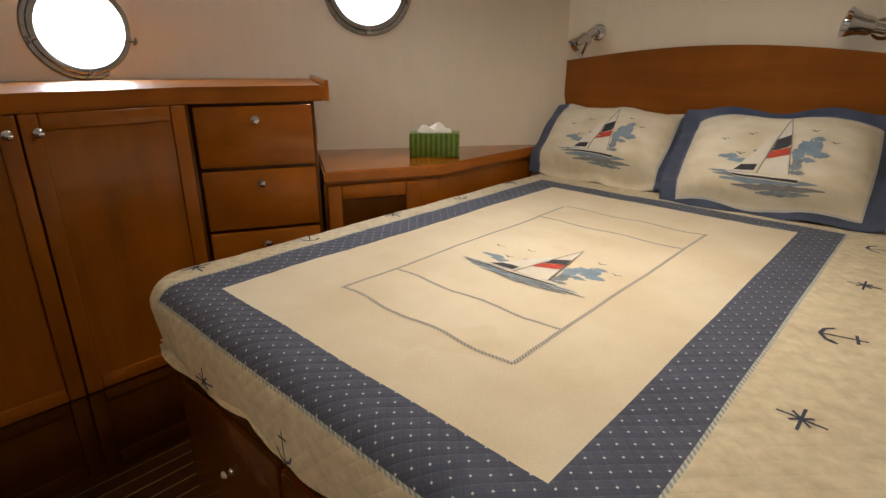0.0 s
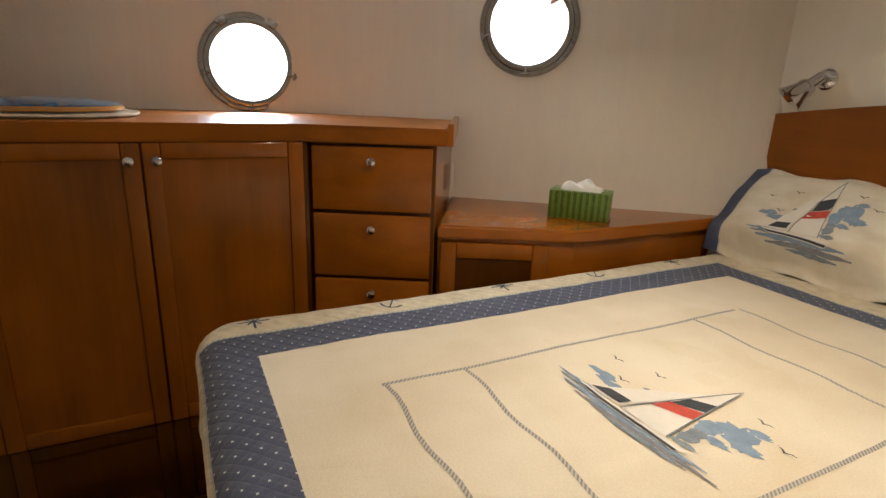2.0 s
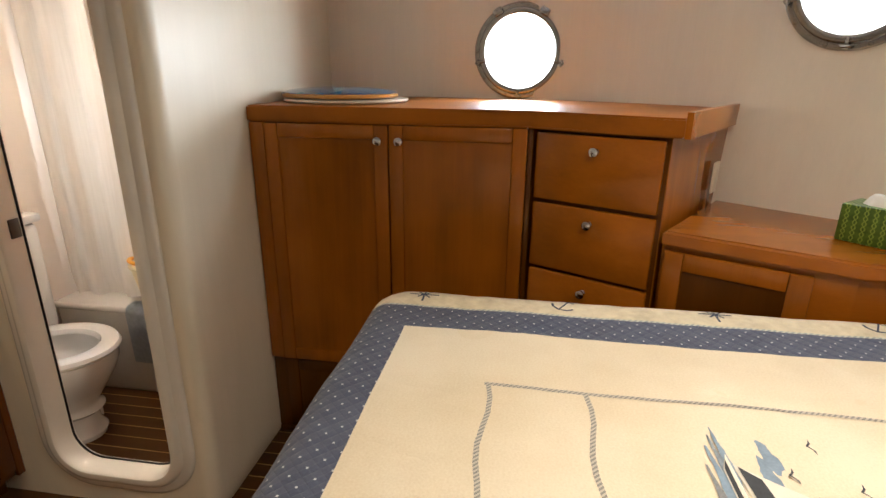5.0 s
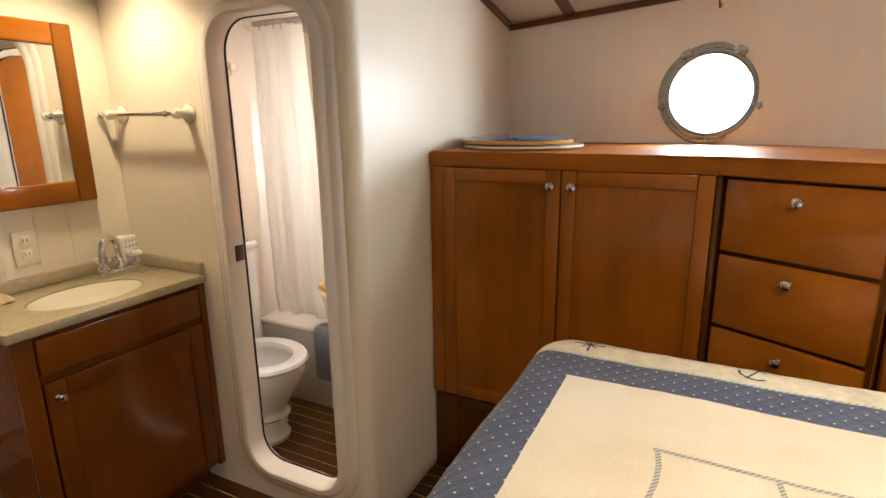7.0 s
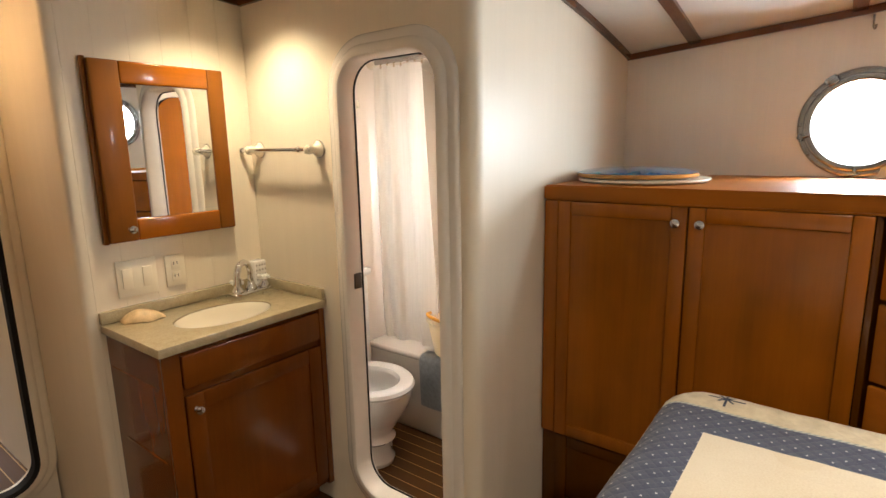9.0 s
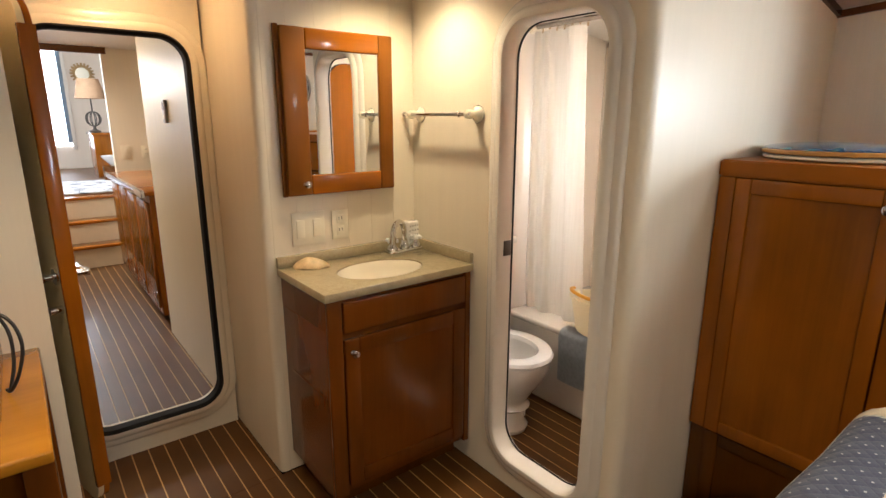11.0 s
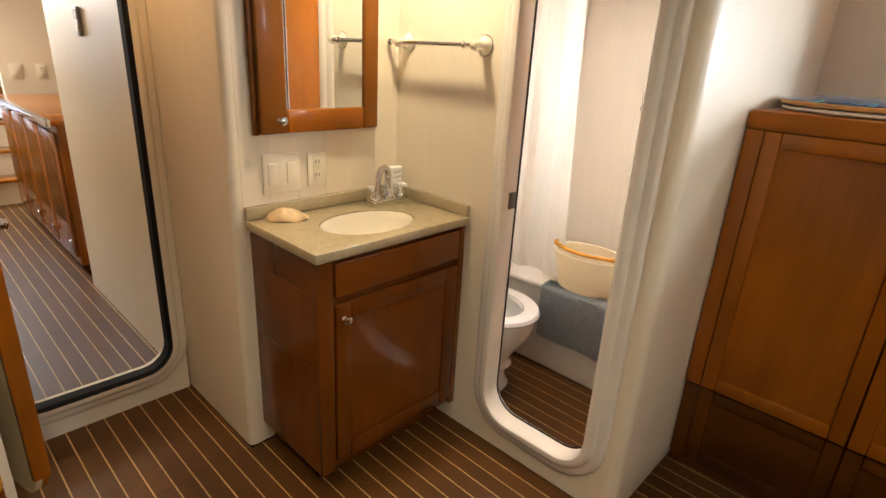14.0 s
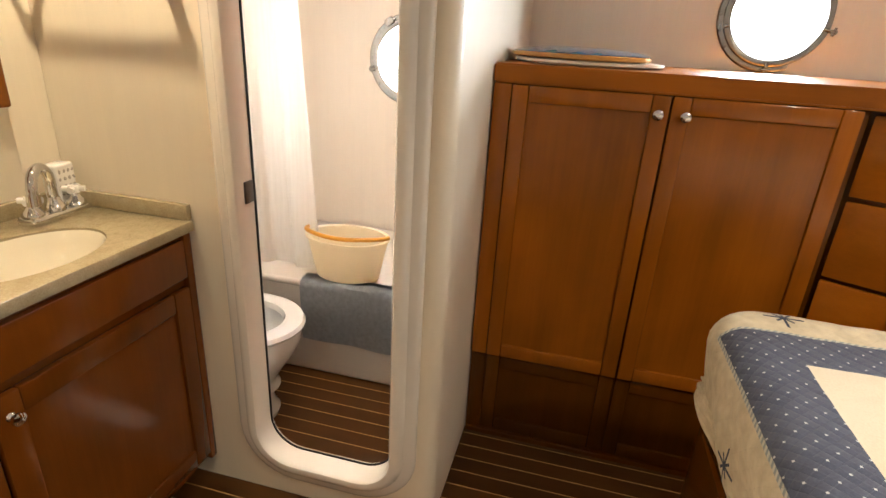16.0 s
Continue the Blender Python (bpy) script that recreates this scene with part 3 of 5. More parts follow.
# mouldings of the two openings
MOULD = [(0.0, -0.052), (0.0, 0.018), (0.006, 0.026), (0.02, 0.028), (0.032, 0.024), (0.04, 0.014), (0.058, 0.012), (0.068, 0.008), (0.072, 0.0005), (0.072, -0.01), (0.03, -0.052)]
head_frame = setting("door_frame_head", ring(HATCH, MOULD, side_x(-1.165)), white_gelcoat, "moulded white door surround with round corners", True)
part("gasket", ring(HATCH, [(-0.003, -0.047), (-0.003, -0.041), (0.003, -0.041), (0.003, -0.047)], side_x(-1.165)), rubber, head_frame, "thin black rubber seal")
entry_frame = setting("door_frame_entry", ring(DOORWAY, MOULD, side_y(-1.56)), gelcoat, "moulded cream door surround with round corners", True)
part("gasket", ring(DOORWAY, [(-0.009, -0.02), (-0.009, 0.022), (0.001, 0.033), (0.008, 0.026), (0.009, -0.02)], side_y(-1.56)), rubber, entry_frame, "black rubber door seal")
part("strike_plate", box(-1.20, -1.168, -0.516, -0.509, 0.90, 0.955, 0.002), dark_metal, head_frame, "small bronze strike plate")
part("strike_plate", box(-0.445, -0.437, -1.60, -1.553, 0.86, 0.92, 0.002), dark_metal, entry_frame, "small bronze strike plate")


def boards(wall, x0, x1, y, face, w, top):
    """Upright lining boards with narrow open joints."""
    k = 0
    x = x0
    while x < x1 - 0.01:
        e = min(x + w, x1)
        part("board", box(x + 0.0001, e - 0.0001, y, y + face, 0.001, top, 0.0005, seg=1), lining, wall)
        x = e


boards(vanity_wall, -1.164, -0.546, -1.062, 0.007, 0.105, 1.93)
boards(desk_wall, 0.130, 1.0, -1.036, 0.006, 0.19, 1.97)


# ---------- portholes ----------
def porthole(p, n, r=0.160, name="porthole", label="polished steel porthole with dogs, closed"):
    p, n = Vector(p), Vector(n).normalized()
    t = thing(name, p, label, "porthole", "portholes in the hull")
    q = Matrix.Translation(p) @ n.to_track_quat("Z", "Y").to_matrix().to_4x4()
    up = (q.inverted().to_3x3() @ Vector((0, 0, 1)))
    a0 = math.atan2(up.y, up.x)
    I = Matrix.Identity(4)

    def at(angle, rad, out):
        a = a0 + radians(angle)
        return q @ Vector((rad * math.cos(a), rad * math.sin(a), out))
    part("rim", lathe([(r - 0.006, -0.03), (r - 0.006, 0.006), (r + 0.004, 0.010), (r + 0.027, 0.009), (r + 0.032, 0.004), (r + 0.032, 0.0), (r - 0.002, -0.004)], (0, 0, 0), q, 48), steel, t)
    part("opening_ring", lathe([(r - 0.012, 0.008), (r - 0.013, 0.020), (r - 0.006, 0.024), (r + 0.008, 0.022), (r + 0.012, 0.010), (r - 0.004, 0.008)], (0, 0, 0), q, 48), steel, t)
    g = part("pane", lathe([(0, 0.013), (r - 0.012, 0.013), (r - 0.012, 0.016), (0, 0.016)], (0, 0, 0), q, 40), pane, t, "clear glass")
    g.visible_shadow = False
    for k in range(10):
        part("bolt", lathe([(0, 0.008), (0.007, 0.008), (0.006, 0.012), (0, 0.013)], at(18 + 36 * k, r + 0.021, 0) - n * 0, q.to_3x3().to_4x4(), 10), steel, t)
    for angle in (-32, 32):
        part("hinge", box(-0.016, 0.016, -0.02, 0.02, 0.0, 0.034, 0.007, m=Matrix.Translation(at(angle, r + 0.018, 0.002)) @ n.to_track_quat("Z", "Y").to_matrix().to_4x4() @ Matrix.Rotation(a0 + radians(angle), 4, "Z")), steel, t, "cast hinge lug")
    for angle in (105, 180, 255):
        a, b = at(angle, r - 0.006, 0.02), at(angle, r + 0.020, 0.027)
        bm = rod(a, b, 0.006, 10)
        rod(b - n * 0.006, b + n * 0.008, 0.010, 10, bm=bm)
        w = (b - a).cross(n).normalized() * 0.014
        rod(b + n * 0.006 - w, b + n * 0.006 + w, 0.0045, 8, bm=bm)
        part("dog", bm, steel, t, "screw dog with a wing nut")
    return t


for p, n in PORTS:
    porthole(p, n)
for k, (p, n) in enumerate(PORTS):
    v = Vector(p)
    lamp("port_daylight", "AREA", v - 0.075 * Vector(n), v + Vector(n), (9.5, 7.5, 5)[k], DAY, 0.27)
bm = bmesh.new()
ring_pts = [(-3.9 + 1.1 * math.cos(radians(a)), 0.6 + 4.2 * math.sin(radians(a))) for a in range(90, 271, 10)]
lo = [bm.verts.new((x, y, -1.0)) for x, y in ring_pts]
hi = [bm.verts.new((x, y, 4.5)) for x, y in ring_pts]
for k in range(len(lo) - 1):
    bm.faces.new((lo[k], lo[k + 1], hi[k + 1], hi[k]))
setting("backdrop", bm, outside_glow, "bright white haze outside the portholes", True)


# ---------- dresser along the hull ----------
def dresser():
    t = thing("dresser", (-1.85, 0.45, 0), "varnished cherry dresser with two closed doors", "dresser")
    front = -1.618
    bm = slab([(front + 0.0, 0.003), (front, 0.905), (-1.64, 0.905), (-2.32, 0.905), (-2.41, 0.003)], 0.021, 1.2)
    # carcass and plinth in darkened cherry, shade put into the colour
    part("body", bm, wood_dark_shaded, t, "cherry carcass, shade in its colour", False)
    part("plinth", box(-2.3, -1.610, 0.004, 0.90, 0, 0.020, 0.003), wood_dark_shaded, t, "", False)
    m = lambda y, z: side_x(front) @ Matrix.Translation((y, z, 0))
    part("stile", box(0.004, 0.0535, 0.335, 1.199, 0, 0.019, 0.003, m=side_x(front)), wood_v, t)
    # dark strip paints the shaded gap between door and drawers
    part("end_stile", box(0.911, 0.926, 0.02, 1.199, -0.03, 0.004, 0.002, m=side_x(front)), wood_dark_shaded, t)
    for y0, y1, ky in ((0.055, 0.470, 0.441), (0.474, 0.909, 0.509)):
        d = shaker(y1 - y0, 0.864, 0.022, 0.046, wood_v, wood_v, t, m(y0, 0.334), "door", "framed cherry door")
        knob(d, (front + 0.021, ky, 1.150), (1, 0, 0))
        # lower panels take the shaded cherry copy, their darkness is painted shadow
        shaker(y1 - y0, 0.296, 0.020, 0.046, wood_dark_shaded, wood_dark_shaded, t, m(y0, 0.030) @ Matrix.Translation((0, 0, -0.012)), "lower_panel", "framed cherry panel below the door, shade in its colour")
    return t


def drawer_unit():
    a, b = Vector((-1.641, 0.926, 0)), Vector((-1.448, 1.292, 0))
    t = thing("drawer_unit", ((-1.8), 1.3, 0), "angled cherry drawer unit with closed drawers", "drawer unit")
    d = (b - a).normalized()
    nrm = Vector((d.y, -d.x, 0))
    part("body", slab([(a.x - 0.02, 0.912), (a.x, a.y), (b.x, b.y), (-1.925, 1.595), (-2.25, 1.10), (-2.31, 0.912)], 0.0, 1.2), wood_v, t, "", False)
    w = (b - a).length
    base = Matrix(((d.x, 0, nrm.x, a.x), (d.y, 0, nrm.y, a.y), (0, 1, 0, 0), (0, 0, 0, 1)))
    # thin dark sheet behind the drawers paints the shade in their gaps
    part("face_frame", box(0.0, w - 0.002, 0.06, 1.2, 0.0005, 0.003, m=base), wood_dark_shaded, t, "thin sheet, gap shade in its colour", False)
    for z0, z1 in ((0.985, 1.19), (0.763, 0.973), (0.546, 0.751), (0.33, 0.54), (0.1, 0.32)):
        m = base @ Matrix.Translation((0.022, z0, 0.0))
        dr = shaker(w - 0.034, z1 - z0, 0.022, 0.05, wood_h, wood_h, t, m, "drawer", "flat cherry drawer front", True)
        knob(dr, m @ Vector(((w - 0.034) * 0.5, z1 - z0 - 0.045, 0.021)), nrm)
    return t


def dresser_top():
    t = thing("worktop", (-1.85, 0.7, 1.2), "polished cherry top over the dresser and drawers", "worktop")
    out = [(-1.598, 0.002), (-1.604, 0.913), (-1.404, 1.306), (-1.93, 1.60), (-2.19, 1.23), (-2.285, 1.03), (-2.325, 0.86), (-2.415, 0.002)]
    bm = slab(out, 1.2, 1.252)
    bmesh.ops.bevel(bm, geom=[e for e in bm.edges if abs(e.verts[0].co.z - e.verts[1].co.z) < 1e-4], offset=0.005, segments=2, affect="EDGES")
    part("top", bm, wood_top, t)
    part("end_lip", slab([(-1.405, 1.307), (-1.397, 1.321), (-1.92, 1.615), (-1.93, 1.601)], 1.2, 1.268), wood_x, t, "raised end lip")
    return t


dresser()
drawer_unit()
dresser_top()


def ledge_cabinet():
    t = thing("ledge_cabinet", (-1.5, 1.9, 0), "low cherry cabinet with a ledge beside the bed", "cabinet")
    body = [(-1.436, 1.300), (-1.236, 1.70), (-1.225, 2.575), (-1.24, 2.55), (-1.60, 2.05), (-1.905, 1.635), (-1.925, 1.60)]
    part("body", slab(body, 0.0, 0.905), wood_h, t, "", False)
    top = [(-1.420, 1.292), (-1.212, 1.695), (-1.200, 2.576), (-1.24, 2.55), (-1.605, 2.05), (-1.905, 1.638), (-1.925, 1.602)]
    bm = slab(top, 0.905, 0.95)
    bmesh.ops.bevel(bm, geom=[e for e in bm.edges if abs(e.verts[0].co.z - e.verts[1].co.z) < 1e-4], offset=0.008, segments=3, affect="EDGES")
    part("ledge", bm, wood_h, t, "polished rounded ledge")
    a, b = Vector((-1.434, 1.303, 0)), Vector((-1.238, 1.695, 0))
    d = (b - a).normalized()
    nrm = Vector((d.y, -d.x, 0))
    base = Matrix(((d.x, 0, nrm.x, a.x), (d.y, 0, nrm.y, a.y), (0, 1, 0, 0), (0, 0, 0, 1)))
    # panel darkened in colour to look like a shaded recess
    shaker(0.352, 0.474, 0.02, 0.052, wood_v, wood_dark_shaded, t, base @ Matrix.Translation((0.006, 0.42, 0.001)), "door", "framed door, recess shade in its panel colour")
    return t


ledge_cabinet()
plate = single("wall_plate", box(-0.03, 0.03, -0.004, 0.004, -0.05, 0.05, 0.003, m=Matrix.Translation((-1.78, 1.522, 1.04)) @ Matrix.Rotation(radians(-29), 4, "Z")), plastic_white, "narrow ivory switch plate on the dresser end", "switch plate")


def tray():
    t = thing("decorative_plate", (-1.90, 0.225, 1.252), "round blue painted plate lying on the dresser", "plate")
    part("underplate", lathe([(0, 0), (0.215, 0), (0.225, 0.006), (0.225, 0.013), (0, 0.0145)], (-1.895, 0.245, 1.2525), None, 48), gelcoat, t, "white lower plate")
    part("rim", lathe([(0.06, 0.0), (0.205, 0.0), (0.212, 0.004), (0.212, 0.013), (0.208, 0.016), (0.198, 0.014), (0.06, 0.013)], (-1.90, 0.22, 1.268), None, 48), wood("plate_wood", (0.42, 0.20, 0.05), "x"), t, "orange wooden edge")
    part("painting", lathe([(0, 0.0135), (0.204, 0.0145), (0.207, 0.018), (0.18, 0.026), (0.12, 0.033), (0.05, 0.036), (0, 0.036)], (-1.90, 0.22, 1.268), None, 48), plate_paint, t, "blue seascape glaze")
    return t


tray()


def tissue_box():
    a = radians(42)
    t = thing("tissue_box", (-1.40, 1.83, 0.95), "green patterned tissue box on the ledge", "tissue box")
    m = Matrix.Translation((-1.379, 1.832, 0.951)) @ Matrix.Rotation(a, 4, "Z")
    part("carton", box(-0.104, 0.104, -0.056, 0.056, 0, 0.097, 0.003, m=m), card, t)
    bm = bmesh.new()
    rng = random.Random(4)
    bmesh.ops.create_grid(bm, x_segments=14, y_segments=10, size=1.0)
    for v in bm.verts:
        x, y = v.co.x, v.co.y
        h = max(0.0, 1 - x * x) * max(0.0, 1 - y * y)
        v.co = m @ Vector((x * 0.065 + 0.01 * math.sin(5 * y), y * 0.035, 0.096 + 0.040 * h ** 0.5 * (0.7 + 0.3 * math.sin(6 * x + 2 * y)) + rng.uniform(0, 0.004) * h))
    bmesh.ops.solidify(bm, geom=bm.faces[:], thickness=0.001)
    part("tissue", bm, paper, t, "crumpled white tissue")
    return t


tissue_box()


# ---------- bed ----------
BX0, BX1, BY0, BY1, BTOP = -1.178, 0.33, 0.552, 2.50, 0.840
RC, RE, HEM = 0.10, 0.06, 0.19


def quilt_pos(u, v, lift=0.0):
    """The place in the room of a point of the spread's cloth."""
    cx, cy = max(BX0 + RC, min(BX1 - RC, u)), max(BY0 + RC, min(BY1 - RC, v))
    d = Vector((u - cx, v - cy, 0))
    s = min(d.length, HEM + RC - 0.04 + 0.022 * noise.noise(Vector((u * 3.1, v * 3.1, 11))) + 0.008 * noise.noise(Vector((u * 11, v * 11, 2))))
    n = d.normalized() if d.length > 1e-6 else Vector((0, 0, 0))
    flat = RC - RE
    ripple = 0.0035 * noise.noise(Vector((u * 5, v * 5, 0))) + 0.0015 * noise.noise(Vector((u * 22, v * 22, 3)))
    if s <= flat:
        return Vector((cx, cy, BTOP + ripple + lift)) + n * s
    arc = min(s - flat, RE * math.pi / 2)
    th = arc / RE
    down = max(0.0, s - flat - RE * math.pi / 2)
    wave = down * 0.25 * noise.noise(Vector((u * 6, v * 6, 7))) - down * 0.12
    off = flat + (RE + lift) * math.sin(th) + wave + ripple * math.sin(th)
    return Vector((cx, cy, BTOP - RE + (RE + lift) * math.cos(th) - down + ripple * math.cos(th))) + n * off


def bedspread():
    t = thing("bedspread", (-0.4, 1.5, 0.62), "cream quilted bedspread with blue bands and sailing print", "bedspread")
    bm = bmesh.new()
    uvl = bm.loops.layers.uv.new("UVMap")
    us = np.arange(BX0 - 0.32, BX1 + 0.321, 0.018)
    vs = np.arange(BY0 - 0.32, BY1 + 0.02, 0.018)
    grid = [[bm.verts.new(quilt_pos(u, v)) for v in vs] for u in us]
    for i in range(len(us) - 1):
        for j in range(len(vs) - 1):
            f = bm.faces.new((grid[i][j], grid[i + 1][j], grid[i + 1][j + 1], grid[i][j + 1]))
            for loop, (a, b) in zip(f.loops, ((i, j), (i + 1, j), (i + 1, j + 1), (i, j + 1))):
                loop[uvl].uv = (us[a], vs[b])
    part("quilt", bm, quilt_cloth, t)
    return t


def decal(name, outline, place, material, parent, label="", cuts=2):
    """A printed patch: a flat outline laid on a cloth by place(a, b)."""
    bm = bmesh.new()
    f = bm.faces.new([bm.verts.new((a, b, 0)) for a, b in outline])
    bmesh.ops.triangulate(bm, faces=[f])
    for _ in range(cuts):
        bmesh.ops.subdivide_edges(bm, edges=bm.edges[:], cuts=1, use_grid_fill=True)
    for v in bm.verts:
        v.co = place(v.co.x, v.co.y)
    return part(name, bm, material, parent, label)


def blob(cx, cy, rx, ry, seed, n=16, rough=0.28):
    rng = random.Random(seed)
    return [(cx + rx * (1 - rough * rng.random()) * math.cos(2 * math.pi * k / n), cy + ry * (1 - rough * rng.random()) * math.sin(2 * math.pi * k / n)) for k in range(n)]


def bird(cx, cy, w):
    return [(cx - w, cy + 0.35 * w), (cx - 0.4 * w, cy + 0.3 * w), (cx, cy - 0.05 * w), (cx + 0.5 * w, cy + 0.32 * w), (cx + w, cy + 0.2 * w), (cx + 0.4 * w, cy + 0.12 * w), (cx, cy - 0.3 * w), (cx - 0.45 * w, cy + 0.12 * w)]


def sailing_print(parent, place, cuts=2):
    """A sloop under striped sails, in a unit about one wide, laid on by place(a, b)."""
    P = lambda lift: (lambda a, b: place(a, b, lift))
    clouds = ((0.27, 0.34, 0.10, 0.075), (0.20, 0.27, 0.06, 0.09), (0.20, 0.15, 0.05, 0.08), (0.33, 0.27, 0.09, 0.05), (0.27, 0.20, 0.08, 0.03), (0.22, 0.08, 0.07, 0.022), (-0.31, 0.20, 0.12, 0.036), (-0.22, 0.165, 0.10, 0.03), (-0.10, 0.27, 0.045, 0.02), (0.31, 0.41, 0.06, 0.03))
    for k, (cx, cy, rx, ry) in enumerate(clouds):
        decal("cloud", blob(cx, cy, rx, ry, 11 + k, 24, 0.5), P(0.0003 * (k % 3)), (print_blue, print_blue, print_grey)[k % 3], parent, "washed blue cloud print", cuts)
    n = 14
    for k, (x0, x1, y0, w) in enumerate(((-0.40, 0.10, 0.030, 0.012), (-0.34, 0.38, 0.004, 0.016), (-0.24, 0.44, -0.026, 0.014), (-0.05, 0.34, -0.05, 0.010), (-0.44, -0.1, 0.05, 0.009))):
        tops = [(x0 + (x1 - x0) * j / n, y0 + w * (0.3 + math.sin(math.pi * j / n)) * (0.9 + 0.2 * math.sin(j * 2.1 + k))) for j in range(n + 1)]
        lows = [(x0 + (x1 - x0) * j / n, y0 - w * (0.2 + math.sin(math.pi * j / n)) * (0.9 + 0.2 * math.sin(j * 1.7 + k))) for j in range(n, -1, -1)]
        decal("wave", tops + lows, P(0.0009 + 0.0002 * k), (print_grey, print_blue, rope_grey)[k % 3], parent, "brushed wave print", cuts - 1)
    left = lambda h: 0.08 - (0.62 - h) * 0.24
    right = lambda h: 0.08 + (0.62 - h) * 0.16
    decal("mainsail", [(0.08, 0.62), (right(0.05), 0.05), (left(0.06), 0.06)], P(0.002), print_white, parent, "", cuts)
    decal("jib", [(0.045, 0.50), (-0.075, 0.065), (-0.25, 0.06)], P(0.002), print_white, parent, "", cuts)
    decal("black_stripe", [(left(0.30), 0.28), (right(0.33), 0.335), (right(0.43), 0.43), (left(0.37), 0.37)], P(0.003), print_black, parent, "", cuts)
    decal("red_stripe", [(left(0.19), 0.19), (right(0.24), 0.245), (right(0.325), 0.325), (left(0.275), 0.275)], P(0.003), print_red, parent, "", cuts)
    decal("jib_stripe", [(-0.085, 0.075), (-0.07, 0.13), (-0.19, 0.125), (-0.24, 0.07)], P(0.003), print_black, parent, "", cuts)
    decal("sloop_hull", [(-0.30, 0.055), (0.27, 0.04), (0.24, 0.0), (-0.22, 0.02)], P(0.0026), print_white, parent, "", cuts)
    decal("waterline", [(-0.27, 0.042), (0.25, 0.018), (0.24, 0.004), (-0.22, 0.024)], P(0.0034), print_black, parent, "", cuts)
    decal("mast", [(0.076, 0.64), (0.084, 0.64), (left(0.05) + 0.004, 0.05), (left(0.05) - 0.005, 0.05)], P(0.0036), rope_grey, parent, "", cuts)
    decal("leech", [(0.079, 0.62), (0.085, 0.62), (right(0.05) + 0.004, 0.05), (right(0.05) - 0.003, 0.05)], P(0.0036), rope_grey, parent, "", cuts)
    for cx, cy in ((-0.38, 0.36), (-0.18, 0.42), (-0.22, 0.23), (0.27, 0.49), (0.42, 0.38)):
        decal("gull", bird(cx, cy, 0.040), P(0.003), print_black, parent, "", 1)


def strip(points, w, place):
    """A narrow band along some points of a cloth."""
    out, back = [], []
    fine = []
    for (ax, ay), (bx, by) in zip(points, points[1:]):
        n = max(2, int(math.hypot(bx - ax, by - ay) / 0.02))
        fine += [(ax + (bx - ax) * k / n, ay + (by - ay) * k / n) for k in range(n)]
    fine.append(points[-1])
    bm = bmesh.new()
    rows = []
    for k, (x, y) in enumerate(fine):
        ax, ay = fine[max(k - 1, 0)]
        bx, by = fine[min(k + 1, len(fine) - 1)]
        d = Vector((bx - ax, by - ay)).normalized()
        rows.append((bm.verts.new(place(x - d.y * w / 2, y + d.x * w / 2)), bm.verts.new(place(x + d.y * w / 2, y - d.x * w / 2))))
    for a, b in zip(rows, rows[1:]):
        bm.faces.new((a[0], a[1], b[1], b[0]))
    return bm


def rope_mat():
    n = Nodes("rope_print")
    co = n.coords()
    sep = n.add("ShaderNodeSeparateXYZ")
    n.put(co, sep.inputs[0])
    f = n.math("FRACT", n.math("DIVIDE", n.math("ADD", sep.outputs[0], sep.outputs[1]), 0.0085))
    n.set(colour=n.mix(n.math("LESS_THAN", f, 0.5), (0.50, 0.46, 0.39, 1), (0.25, 0.245, 0.235, 1)), rough=0.9)
    return n.mat


rope_print = rope_mat()
spread = bedspread()
cloth = lambda a, b, lift=0.0008: quilt_pos(a, b, lift)
wavy = lambda x0, x1, y: [(x0 + (x1 - x0) * k / 12, y + 0.006 * math.sin(k * 1.1)) for k in range(13)]
for pts in ([(-0.745, 0.855), (-0.745, 1.835)], [(-0.266, 0.867), (-0.266, 1.87)], wavy(-0.745, -0.266, 0.862), wavy(-0.745, -0.266, 1.852), wavy(-0.741, -0.270, 1.028), wavy(-0.741, -0.270, 1.678)):
    part("rope_border", strip(pts, 0.0085, cloth), rope_print, spread, "printed rope line")
sailing_print(spread, lambda a, b, lift=0.0006: quilt_pos(-0.492 + 0.42 * a, 1.195 + 0.42 * (b + 0.06 * a), lift + 0.0006))


def anchor_mark(cx, cy, s, turn):
    c, d = math.cos(radians(turn)), math.sin(radians(turn))
    place = lambda a, b, lift=0.001: quilt_pos(cx + s * (a * c - b * d), cy + s * (a * d + b * c), lift)
    part("anchor_mark", strip([(0, 0.9), (0, -0.8)], 0.11, place), navy, spread, "embroidered anchor")
    part("anchor_mark", strip([(-0.75, -0.25), (-0.5, -0.65), (0, -0.85), (0.5, -0.65), (0.75, -0.25)], 0.16, place), navy, spread)
    part("anchor_mark", strip([(-0.42, 0.5), (0.42, 0.5)], 0.13, place), navy, spread)


def star_mark(cx, cy, s):
    for k in range(4):
        a = radians(45 * k)
        r = s * (1.0 if k % 2 == 0 else 0.6)
        part("compass_mark", strip([(cx - r * math.cos(a), cy - r * math.sin(a)), (cx + r * math.cos(a), cy + r * math.sin(a))], s * 0.14, cloth), navy, spread, "embroidered compass star")


for k in range(5):
    y = 0.66 + 0.335 * k
    (anchor_mark(-1.112, y + 0.02, 0.036, 60) if k % 2 == 1 else star_mark(-1.115, y + 0.02, 0.036))
    (anchor_mark(0.145, 1.382 + 0.68 * (k - 2) / 2, 0.045, -78) if k % 2 == 0 else star_mark(0.14, 1.725 + 0.69 * (k - 3) / 2, 0.034))
for k in range(4):
    x = -0.84 + 0.31 * k
    (anchor_mark(x, 0.435, 0.036, 8) if k % 2 == 1 else star_mark(x, 0.43, 0.034))


